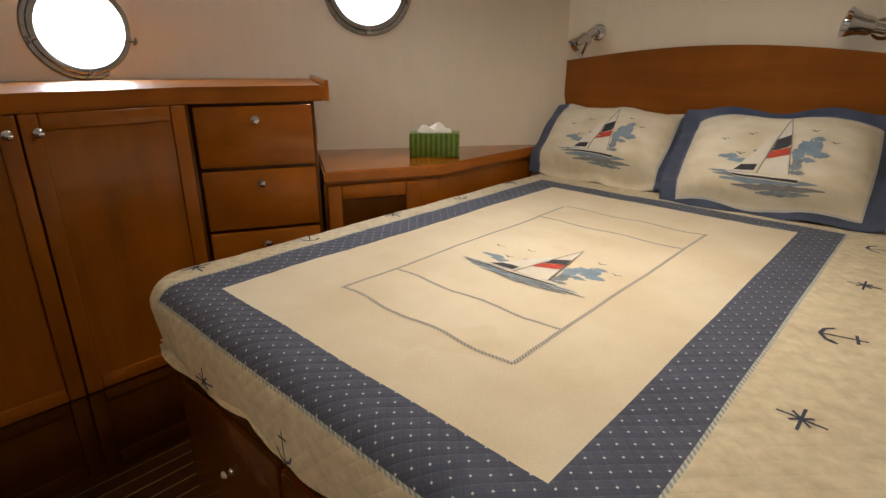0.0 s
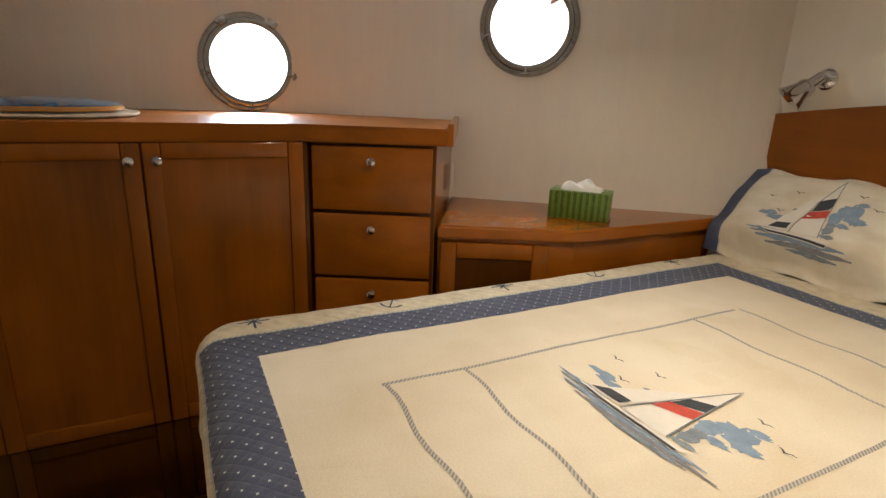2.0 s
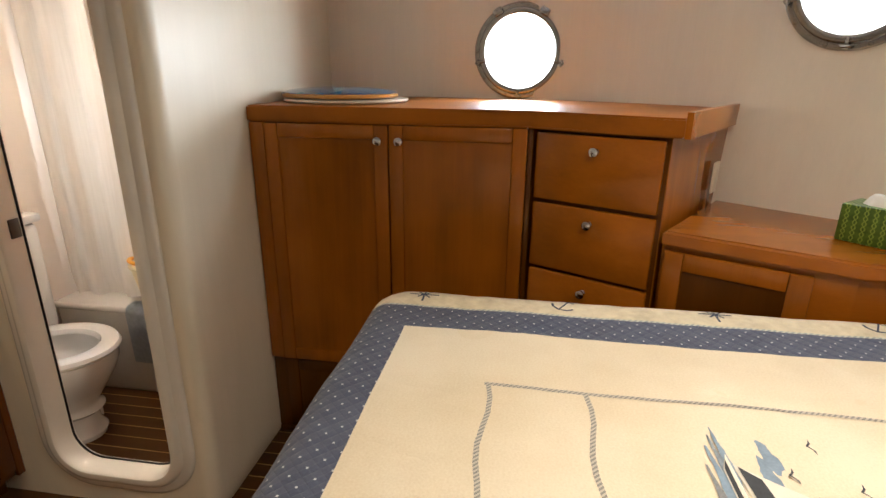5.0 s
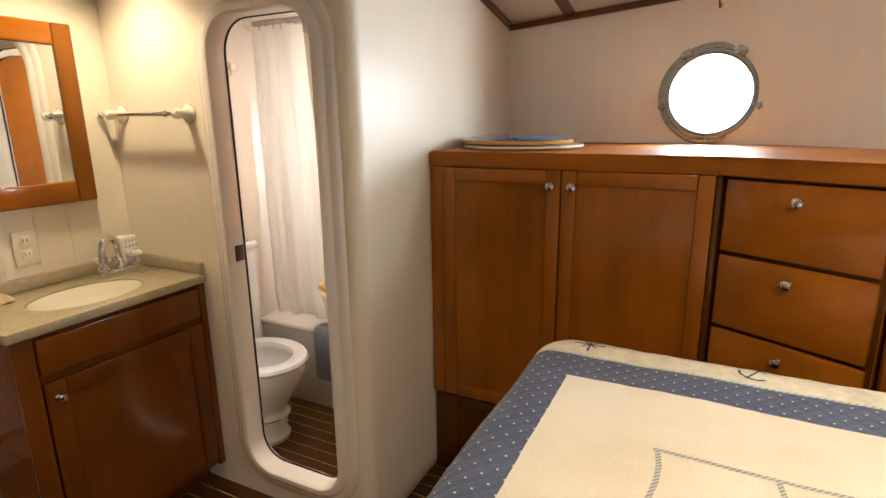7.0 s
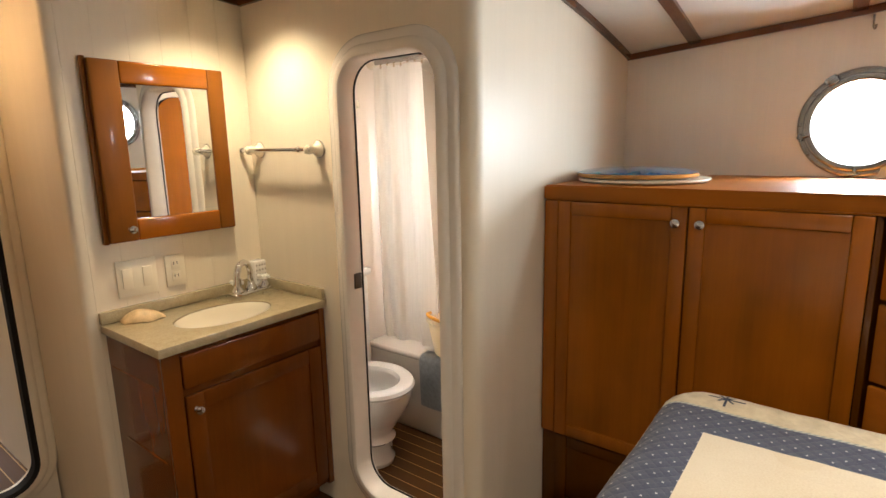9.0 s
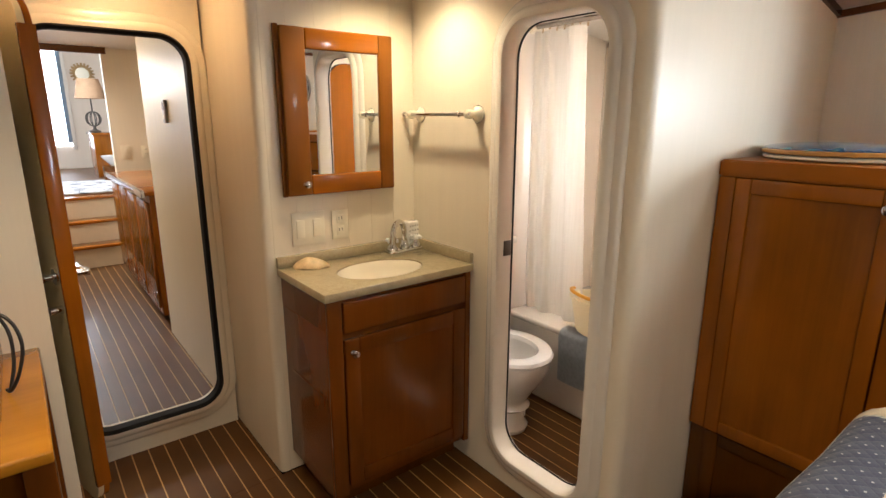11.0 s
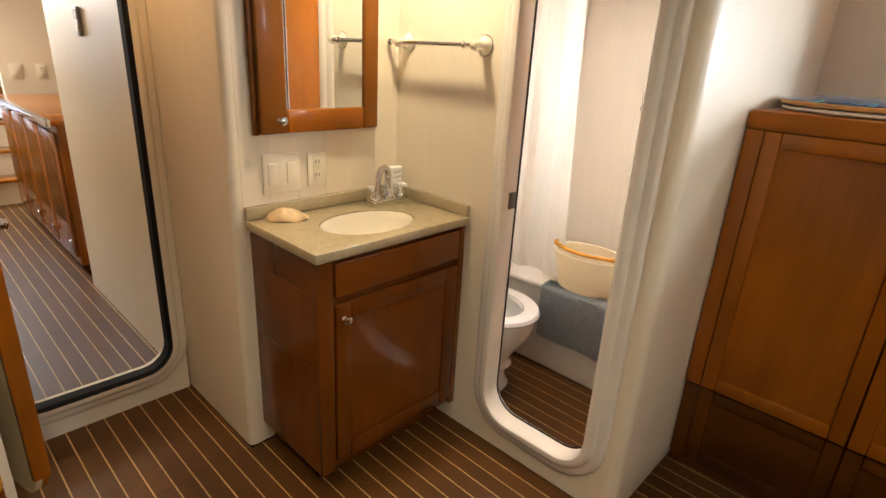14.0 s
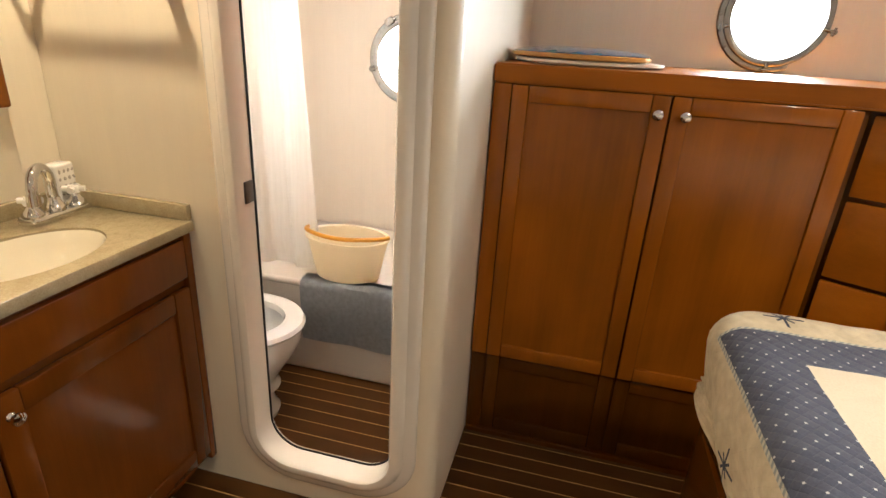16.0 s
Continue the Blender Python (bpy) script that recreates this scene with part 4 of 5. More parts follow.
def bed():
    t = thing("bed", (-0.4, 1.5, 0), "cherry platform bed with drawers in its foot", "bed")
    # base under the spread takes the darkened cherry copy, not full cherry
    part("platform", box(-1.10, 0.29, 0.585, 2.53, 0.09, 0.75, 0.004), wood_dark_shaded, t, "", False)
    part("plinth", box(-1.0, 0.24, 0.60, 2.57, 0.0, 0.09), wood_dark_shaded, t, "", False)
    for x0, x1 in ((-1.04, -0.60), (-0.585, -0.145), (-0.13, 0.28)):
        d = part("drawer", box(x0, x1, 0.572, 0.586, 0.13, 0.60, 0.004), wood_dark_shaded, t, "plain drawer front")
        knob(d, ((x0 + x1) / 2, 0.573, 0.45), (0, -1, 0))
    head = [(-1.185, 0.6)] + [(-1.185 + 1.43 * k / 20, 1.328 + 0.062 * math.sin(math.pi * k / 20)) for k in range(21)] + [(0.245, 0.6)]
    bm = slab([(-x, z) for x, z in head], 0.0, 0.045, side_y(2.532))
    bmesh.ops.bevel(bm, geom=[e for e in bm.edges if e.calc_face_angle(0) > 1.2], offset=0.004, segments=2, affect="EDGES")
    part("headboard", bm, wood("headboard_veneer", (0.25, 0.078, 0.009), "x", rough=0.45, coat=0.0, spec=0.1), t, "arched cherry headboard")
    return t


bed()
single("mattress", box(-1.09, 0.27, 0.62, 2.48, 0.751, 0.826, 0.03), print_white, "white mattress under the bedspread", "mattress")


def pillow(cx, cy, cz, w, h, tilt, turn, seed, cloth_mat, wavy=0.0, roll=0.0, name="pillow"):
    """A stuffed sham that leans on the headboard."""
    t = thing(name, (cx, cy, cz), "cream pillow sham with blue flange and sailing print", "pillow", "pillows on the bed")
    m = Matrix.Translation((cx, cy, cz)) @ Matrix.Rotation(radians(turn), 4, "Z") @ Matrix.Rotation(radians(tilt), 4, "X") @ Matrix.Rotation(radians(roll), 4, "Z")

    def surf(a, b, side=1, lift=0.0):
        """a, b from 0 to 1 over the sham, flange included."""
        x, y = (a - 0.5) * 2, (b - 0.5) * 2
        px, py = x / 0.84, y / 0.84
        k = max(0.0, (1 - px ** 4)) * max(0.0, (1 - py ** 4))
        puff = 0.09 * k ** 0.55 * (1.0 if side > 0 else 0.55)
        wr = 0.010 * noise.noise(Vector((x * 2.2, y * 2.2, seed))) * (1 - 0.3 * k) + 0.003 * noise.noise(Vector((x * 7, y * 7, seed + 3)))
        edge = 0.010 * math.sin(7 * x + seed) * (1 - k)
        sag = -0.012 * (1 - x * x) if y < 0 else 0.014 * (1 - x * x)
        sag += wavy * max(0.0, y - 0.7) * (x * x * 2.2 - 0.9 + 0.22 * math.sin(6 * x + seed))
        pin = 1 - 0.035 * (y * y) if abs(x) > 0 else 1
        return m @ Vector((x * w / 2 * pin, h / 2 + y * h / 2 * (1 - 0.03 * x * x) + sag * 0.5 + (edge * 0.4 if abs(y) > 0.8 else 0), side * puff + wr + edge + lift + (0.9 * wavy * max(0.0, y - 0.68) * 2.4 if wavy else 0.0) - 0.10 * max(0.0, -y - 0.62)))
    for side, nm in ((1, "front"), (-1, "back")):
        bm = bmesh.new()
        uvl = bm.loops.layers.uv.new("UVMap")
        n = 36
        grid = [[bm.verts.new(surf(i / n, j / n, side, 0.0025 * side)) for j in range(n + 1)] for i in range(n + 1)]
        for i in range(n):
            for j in range(n):
                f = bm.faces.new((grid[i][j], grid[i + 1][j], grid[i + 1][j + 1], grid[i][j + 1]))
                for loop, (a, b) in zip(f.loops, ((i, j), (i + 1, j), (i + 1, j + 1), (i, j + 1))):
                    loop[uvl].uv = (a / n, b / n)
        part(nm, bm, cloth_mat, t)
    sailing_print(t, lambda a, b, lift=0.0006: surf(0.5 + 0.57 * a, 0.17 + 1.0 * b, 1, 0.0045 + lift), 3)
    return t


pillow(-0.865, 2.245, 0.868, 0.66, 0.375, 43, 2, 1.3, sham_cloth)
pillow(-0.205, 2.175, 0.868, 0.70, 0.405, 41, 1, 5.1, sham_cloth_flanged, 0.075, 3.5)


def reading_lamp(x, z, aim):
    t = thing("reading_lamp", (x, 2.58, z), "polished steel swivel reading lamp on the wall, off", "wall lamp", "reading lamps over the headboard")
    a, b = Vector((x, 2.58, z)), Vector(aim)
    part("mount", lathe([(0, 0), (0.036, 0), (0.036, 0.008), (0.026, 0.018), (0.014, 0.022), (0, 0.022)], a, Vector((0, -1, 0)).to_track_quat("Z", "Y").to_matrix().to_4x4()), chrome, t)
    neck = a + Vector((0, -0.05, 0.0))
    bm = rod(a, neck, 0.011)
    d = (b - neck).normalized()
    rod(neck - d * 0.012, neck + d * 0.03, 0.02, bm=bm)
    part("swivel", bm, chrome, t)
    q = d.to_track_quat("Z", "Y").to_matrix().to_4x4()
    part("shade", lathe([(0, 0), (0.026, 0), (0.032, 0.012), (0.032, 0.034), (0.047, 0.072), (0.049, 0.077), (0.045, 0.075), (0.024, 0.034), (0, 0.032)], neck + d * 0.028, q), chrome, t, "cone shade")
    return t


reading_lamp(-1.065, 1.452, (-1.13, 2.46, 1.365))
reading_lamp(-0.035, 1.44, (-0.13, 2.49, 1.46))


# ---------- vanity corner ----------
def vanity():
    t = thing("vanity_cabinet", (-0.86, -0.87, 0), "dark cherry vanity cabinet with one closed door", "vanity cabinet")
    part("body", box(-1.162, -0.562, -1.054, -0.697, 0.085, 0.70, 0.002), wood_vanity, t, "", False)
    part("side_panel", box(-0.575, -0.562, -1.054, -0.697, 0.701, 0.81), wood_vanity, t, "", False)
    part("back_rail", box(-1.162, -0.576, -1.054, -1.04, 0.701, 0.81), wood_vanity, t, "", False)
    part("front_rail", box(-1.162, -0.576, -0.705, -0.697, 0.701, 0.81), wood_vanity, t, "", False)
    # toe kick recess has its shade put into the wood colour
    part("plinth", box(-1.15, -0.60, -1.054, -0.76, 0.0, 0.085), wood_dark_shaded, t, "recessed toe kick, shade in its colour", False)
    m = side_y(-0.696)
    at = lambda x, z: m @ Matrix.Translation((-x, z, 0))
    part("face_stile", box(0, 0.05, 0, 0.725, 0, 0.016, 0.002, m=at(-0.562, 0.085)), wood_vanity, t)
    part("face_stile", box(0, 0.024, 0, 0.725, 0, 0.016, 0.002, m=at(-1.138, 0.085)), wood_vanity, t)
    part("drawer_front", box(0, 0.515, 0, 0.105, 0, 0.02, 0.005, m=at(-0.618, 0.69)), wood_vanity, t, "false drawer front")
    d = shaker(0.515, 0.55, 0.02, 0.055, wood_vanity, wood_vanity, t, at(-0.618, 0.115), "door", "framed dark cherry door")
    knob(d, (-0.646, -0.677, 0.618), (0, 1, 0), 0.013)
    side = Matrix(((0, 0, 1, -0.562), (1, 0, 0, 0), (0, 1, 0, 0), (0, 0, 0, 1)))
    bm = box(-0.99, -0.73, 0.455, 0.462, 0, 0.0025, 0.001, m=side)
    part("side_rail", bm, wood_vanity, t, "raised side rail")
    return t


def vanity_top():
    t = thing("stone_countertop", (-0.86, -0.86, 0.81), "speckled beige stone top with a cream oval basin", "countertop")
    top = part("slab", box(-1.1635, -0.547, -1.0535, -0.664, 0.811, 0.841, 0.005), stone, t)
    cutter = lathe([(0, -0.1), (1.0, -0.1), (1.0, 0.1), (0, 0.1)], (-0.85, -0.825, 0.84), None, 48, sx=0.168, sy=0.118)
    tool = new("cutter", mesh_of(cutter, "cutter", None))
    mod = top.modifiers.new("hole", "BOOLEAN")
    mod.operation, mod.solver, mod.object = "DIFFERENCE", "EXACT", tool
    graph = bpy.context.evaluated_depsgraph_get()
    graph.update()
    me = bpy.data.meshes.new_from_object(top.evaluated_get(graph))
    top.modifiers.clear()
    top.data = me
    bpy.data.objects.remove(tool)
    bowl = [(1.0, -0.004), (0.985, -0.006), (0.93, -0.03), (0.80, -0.075), (0.55, -0.105), (0.2, -0.115), (0.0, -0.115), (0.0, -0.125), (0.6, -0.12), (0.9, -0.085), (1.03, -0.029), (1.03, -0.02), (1.0, -0.004)]
    part("basin", lathe(bowl, (-0.85, -0.825, 0.84), None, 48, sx=0.166, sy=0.116), bisque, t, "cream oval basin")
    part("drain", lathe([(0, 0), (0.02, 0), (0.02, 0.003), (0, 0.004)], (-0.85, -0.825, 0.7255), None, 20), chrome, t, "chrome drain")
    bm = box(-1.1635, -0.547, -1.0535, -1.035, 0.842, 0.882, 0.003)
    part("backsplash", bm, stone, t)
    part("side_splash", box(-1.1635, -1.146, -1.034, -0.669, 0.842, 0.882, 0.003), stone, t)
    return t


def faucet():
    t = thing("faucet", (-1.05, -0.965, 0.841), "chrome gooseneck faucet with white porcelain cross handles", "faucet")
    cx, cy, z = -1.050, -0.965, 0.8415
    part("base", box(cx - 0.082, cx + 0.082, cy - 0.026, cy + 0.026, z, z + 0.020, 0.008, seg=3), chrome, t)
    part("spout_base", lathe([(0, 0), (0.023, 0), (0.022, 0.012), (0.015, 0.022), (0.0135, 0.034), (0, 0.036)], (cx, cy, z + 0.019), None, 24), chrome, t)
    dx, dy = 0.040, 0.020
    arc = [(cx, cy, z + 0.04), (cx, cy, z + 0.088)] + [(cx + dx * (1 - math.cos(radians(a))), cy + dy * (1 - math.cos(radians(a))), z + 0.088 + 0.045 * math.sin(radians(a))) for a in range(15, 181, 15)] + [(cx + 2.03 * dx, cy + 2.03 * dy, z + 0.070)]
    part("spout", tube(arc, 0.0115, 14), chrome, t, "gooseneck spout")
    part("outlet", rod((cx + 2.0 * dx, cy + 2.0 * dy, z + 0.082), (cx + 2.05 * dx, cy + 2.05 * dy, z + 0.056), 0.0145, 18), chrome, t)
    for s in (-1, 1):
        x = cx + 0.058 * s
        h = part("handle_base", lathe([(0, 0), (0.024, 0), (0.024, 0.006), (0.018, 0.014), (0.012, 0.022), (0.012, 0.030), (0, 0.031)], (x, cy, z + 0.019), None, 22), chrome, t)
        bm = lathe([(0, 0), (0.013, 0.001), (0.015, 0.010), (0.011, 0.019), (0, 0.020)], (x, cy, z + 0.048), None, 18)
        for a in (30, 120):
            d = Vector((math.cos(radians(a)), math.sin(radians(a)), 0))
            c = Vector((x, cy, z + 0.058))
            tube([c - d * 0.025, c - d * 0.021, c - d * 0.010, c + d * 0.010, c + d * 0.021, c + d * 0.025], 0.0078, 12, bm)
        part("cross_handle", bm, porcelain, h, "white porcelain cross handle")
    return t


def brush_cup():
    t = thing("toothbrush_cup", (-1.115, -1.005, 0.841), "white pierced ceramic toothbrush cup by the faucet", "cup")
    m = Matrix.Translation((-1.112, -1.010, 0.8415)) @ Matrix.Rotation(radians(8), 4, "Z")
    part("cup", box(-0.031, 0.031, -0.022, 0.022, 0, 0.118, 0.007, m=m, seg=3), porcelain, t)
    rng = random.Random(8)
    # grey discs on the solid cup paint the shade of its holes
    for i in range(4):
        for j in range(5):
            x, z = -0.021 + 0.014 * i, 0.024 + 0.019 * j
            w, h = rng.uniform(0.003, 0.0048), rng.uniform(0.004, 0.0065)
            part("hole_shade", lathe([(0, 0), (1, 0), (0.9, 0.0012), (0, 0.0012)], (0, 0, 0), m @ Matrix.Translation((x + rng.uniform(-0.002, 0.002), 0.0217, z)) @ Matrix.Rotation(radians(-90), 4, "X") @ Matrix.Rotation(rng.uniform(0, 3), 4, "Z"), 8, sx=w, sy=h), grey_plastic, t)
    return t


def shell():
    bm = bmesh.new()
    m = Matrix.Translation((-0.655, -0.985, 0.8415)) @ Matrix.Rotation(radians(-25), 4, "Z")
    n, k = 22, 10
    rows = []
    for i in range(k + 1):
        r = i / k
        rows.append([bm.verts.new(m @ Vector((0.014 * (1 - r) + 0.066 * r * math.cos(2 * math.pi * j / n), 0.036 * r * math.sin(2 * math.pi * j / n), 0.034 * (1 - r ** 1.5) ** 0.8 + 0.006 + 0.003 * math.cos(10 * math.pi * j / n) * r))) for j in range(n)])
    for a, b in zip(rows, rows[1:]):
        for j in range(n):
            bm.faces.new((a[j], a[(j + 1) % n], b[(j + 1) % n], b[j]))
    bmesh.ops.remove_doubles(bm, verts=bm.verts, dist=1e-5)
    base = [bm.verts.new(v.co - Vector((0, 0, 0.004))) for v in rows[-1]]
    for j in range(n):
        bm.faces.new((rows[-1][j], rows[-1][(j + 1) % n], base[(j + 1) % n], base[j]))
    bm.faces.new(base)
    return single("seashell", bm, shell_mat, "tan seashell soap dish on the stone top", "shell")


def mirror_cabinet():
    t = thing("mirror_cabinet", (-0.845, -1.055, 1.1), "cherry framed mirror cabinet on the wall, closed", "mirror cabinet")
    y = -1.054
    x0, x1, z0, z1 = -1.045, -0.602, 1.102, 1.674
    part("body", box(x0 + 0.012, x1 - 0.004, y, y + 0.012, z0 + 0.006, z1 - 0.004, 0.002), wood_mirror, t)
    for a, b in ((x0, x0 + 0.060), (x1 - 0.090, x1)):
        part("door_stile", box(a, b, y + 0.012, y + 0.034, z0, z1, 0.006, seg=3), wood_mirror, t)
    for a, b in ((z0, z0 + 0.071), (z1 - 0.069, z1)):
        part("door_rail", box(x0 + 0.0602, x1 - 0.0902, y + 0.012, y + 0.0335, a, b, 0.006, seg=3), wood_x, t)
    part("case_edge", box(x1 - 0.004, x1 + 0.012, y, y + 0.018, z0 - 0.004, z1 + 0.006, 0.003), wood_mirror, t, "cabinet edge behind the door")
    part("mirror", box(-0.152, 0.152, -0.003, 0.003, z0 + 0.06, z1 - 0.07, m=Matrix.Translation(((x0 + x1) / 2 - 0.015, y + 0.020, 0)) @ Matrix.Rotation(radians(-0.7), 4, "Z")), silvered, t, "clear mirror glass", False)
    knob(t, (-0.667, y + 0.033, 1.142), (0, 1, 0), 0.013)
    return t


def switch_plate(x0, x1, z0, z1, rockers, outlet, y, name, label, category):
    t = thing(name, ((x0 + x1) / 2, y, z0), label, category)
    part("plate", box(x0, x1, y, y + 0.006, z0, z1, 0.002), plastic_white, t)
    n = rockers
    w = (x1 - x0) / n
    for k in range(n):
        c = x0 + w * (k + 0.5)
        if outlet:
            for dz in (-0.022, 0.022):
                o = part("socket", box(c - 0.015, c + 0.015, y + 0.0055, y + 0.0085, (z0 + z1) / 2 + dz - 0.017, (z0 + z1) / 2 + dz + 0.017, 0.0015), plastic_white, t)
                for dx in (-0.006, 0.006):
                    part("slot", box(c + dx - 0.0014, c + dx + 0.0014, y + 0.0082, y + 0.0088, (z0 + z1) / 2 + dz - 0.002, (z0 + z1) / 2 + dz + 0.009), dark_metal, o, "", False)
        else:
            part("rocker", box(c - 0.016, c + 0.016, y + 0.005, y + 0.010, (z0 + z1) / 2 - 0.034, (z0 + z1) / 2 + 0.034, 0.002), plastic_white, t)
    return t


def towel_bar():
    t = thing("towel_bar", (-1.10, -0.83, 1.38), "chrome towel bar with cream porcelain mounts", "towel bar")
    q = Vector((1, 0, 0)).to_track_quat("Z", "Y").to_matrix().to_4x4()
    for y in (-1.0, -0.655):
        part("mount", lathe([(0, 0), (0.028, 0), (0.029, 0.006), (0.021, 0.011), (0.013, 0.028), (0.017, 0.043), (0.016, 0.056), (0.008, 0.063), (0, 0.064)], (-1.165, y, 1.388), q, 24), bisque, t, "cream porcelain mount")
        part("collar", lathe([(0.0, 0.0), (0.032, 0.0), (0.032, 0.003), (0.0, 0.004)], (-1.1648, y, 1.388), q, 24), chrome, t)
    part("bar", rod((-1.112, -1.035, 1.388), (-1.112, -0.64, 1.388), 0.0075), chrome, t)
    for y in (-1.04, -0.70):
        part("finial", lathe([(0, -0.012), (0.010, -0.006), (0.012, 0), (0.010, 0.006), (0, 0.012)], (-1.112, y, 1.388), Matrix.Rotation(radians(90), 4, "X"), 14), chrome, t)
    return t


vanity()
vanity_top()
faucet()
brush_cup()
shell()
mirror_cabinet()
switch_plate(-0.745, -0.615, 0.912, 1.036, 2, False, -1.0545, "light_switch", "ivory double rocker switch plate", "light switch")
switch_plate(-0.845, -0.775, 0.918, 1.03, 1, True, -1.0545, "power_outlet", "ivory double power outlet", "power outlet")
towel_bar()


def downlight(x, y):
    z = ceiling_z(x, y) + 0.012
    t = thing("ceiling_light", (x, y, z), "unseen small round warm ceiling downlight, lit", "ceiling light", "ceiling lights")
    part("bezel", lathe([(0.045, 0), (0.062, -0.002), (0.065, -0.008), (0.06, -0.012), (0.046, -0.011), (0.045, 0)], (x, y, z), None, 28), chrome, t)
    part("lens", lathe([(0, -0.001), (0.045, -0.001), (0.04, -0.006), (0, -0.008)], (x, y, z), None, 28), lens_glow, t, "glowing lens")
    return t


# first is implied by the bright vanity wall, the other four are added
for x, y in ((-0.93, -0.78), (-0.38, 1.36), (0.2, -0.25), (-1.55, -0.4), (-0.2, -1.28)):
    downlight(x, y)


# ---------- head compartment ----------
def toilet():
    t = thing("toilet", (-1.49, -0.75, 0), "white porcelain toilet with raised lid", "toilet")
    cx, cy = -1.465, -0.775
    bowl = [(0.0, 0.012), (0.085, 0.012), (0.09, 0.0), (0.095, 0.02), (0.08, 0.05), (0.075, 0.10), (0.085, 0.115), (0.10, 0.125), (0.09, 0.14), (0.088, 0.16), (0.12, 0.22), (0.155, 0.29), (0.17, 0.34), (0.172, 0.375), (0.15, 0.38), (0.145, 0.34), (0.11, 0.26), (0.04, 0.22), (0.0, 0.22)]
    part("bowl", lathe(bowl, (cx, cy, 0), Matrix.Scale(0.955, 4, (0, 0, 1)), 36, sx=1.02, sy=1.22), porcelain, t)
    part("seat", lathe([(0.118, 0.385), (0.125, 0.404), (0.15, 0.41), (0.176, 0.405), (0.182, 0.392), (0.178, 0.381), (0.13, 0.38), (0.118, 0.385)], (cx, cy, 0), Matrix.Scale(0.955, 4, (0, 0, 1)), 40, sx=1.02, sy=1.22), porcelain, t, "white seat ring")
    lid = slab([(0.17 * math.cos(radians(a)), 0.22 + 0.21 * math.sin(radians(a))) for a in range(0, 360, 12)], 0, 0.02, Matrix.Translation((cx, -0.905, 0.42)) @ Matrix.Rotation(radians(96), 4, "X"))
    part("lid", lid, porcelain, t, "raised lid")
    part("foot", box(cx - 0.10, cx + 0.10, -0.98, -0.72, 0, 0.12, 0.03), porcelain, t)
    part("tank", box(cx - 0.19, cx + 0.19, -1.052, -0.93, 0.36, 0.80, 0.025), porcelain, t)
    part("tank_lid", box(cx - 0.20, cx + 0.20, -1.054, -0.92, 0.80, 0.835, 0.012), porcelain, t)
    return t


def tub():
    t = thing("bathtub", (-1.98, -0.55, 0), "white moulded bathtub with a wide rim", "bathtub")
    body = part("body", box(-2.415, -1.755, -1.05, -0.06, 0.0, 0.40, 0.02, seg=3), white_gelcoat, t)
    part("rim", box(-2.415, -1.74, -1.05, -0.055, 0.385, 0.415, 0.012, seg=3), white_gelcoat, t, "rounded rim")
    return t


def bath_rug():
    bm = bmesh.new()
    rows = []
    prof = [(-1.80, 0.423), (-1.775, 0.423), (-1.752, 0.421), (-1.738, 0.412), (-1.734, 0.39), (-1.736, 0.30), (-1.738, 0.22), (-1.741, 0.165)]
    for k in range(17):
        y = -0.70 + 0.385 * k / 16
        rows.append([bm.verts.new((x + (0.006 * noise.noise(Vector((y * 9, z * 6, 1))) + 0.004 if z < 0.4 else 0), y, z - (0.012 * noise.noise(Vector((y * 7, 0, 5))) if z < 0.2 else 0))) for x, z in prof])
    for a, b in zip(rows, rows[1:]):
        for j in range(len(prof) - 1):
            bm.faces.new((a[j], a[j + 1], b[j + 1], b[j]))
    bmesh.ops.solidify(bm, geom=bm.faces[:], thickness=0.006)
    return single("bath_mat", bm, rug_grey, "grey cotton bath mat hung over the tub rim", "bath mat")


def bucket():
    t = thing("bucket", (-1.86, -0.50, 0.415), "milky cream plastic bucket with orange handle on the tub", "bucket")
    part("pail", lathe([(0, 0.003), (0.083, 0.0), (0.088, 0.004), (0.112, 0.16), (0.118, 0.163), (0.118, 0.17), (0.108, 0.168), (0.083, 0.008), (0, 0.008)], (-1.845, -0.55, 0.4155), None, 32, sx=1.0, sy=1.42), milky, t)
    pts = [(-1.845 + 0.10 * math.sin(radians(a)), -0.55 - 0.165 * math.cos(radians(a)), 0.585 + 0.018 * math.sin(radians(a)) + 0.012 * abs(math.cos(radians(a)))) for a in range(0, 181, 20)]
    part("handle", tube(pts, 0.008), orange, t, "orange handle laid down")
    return t


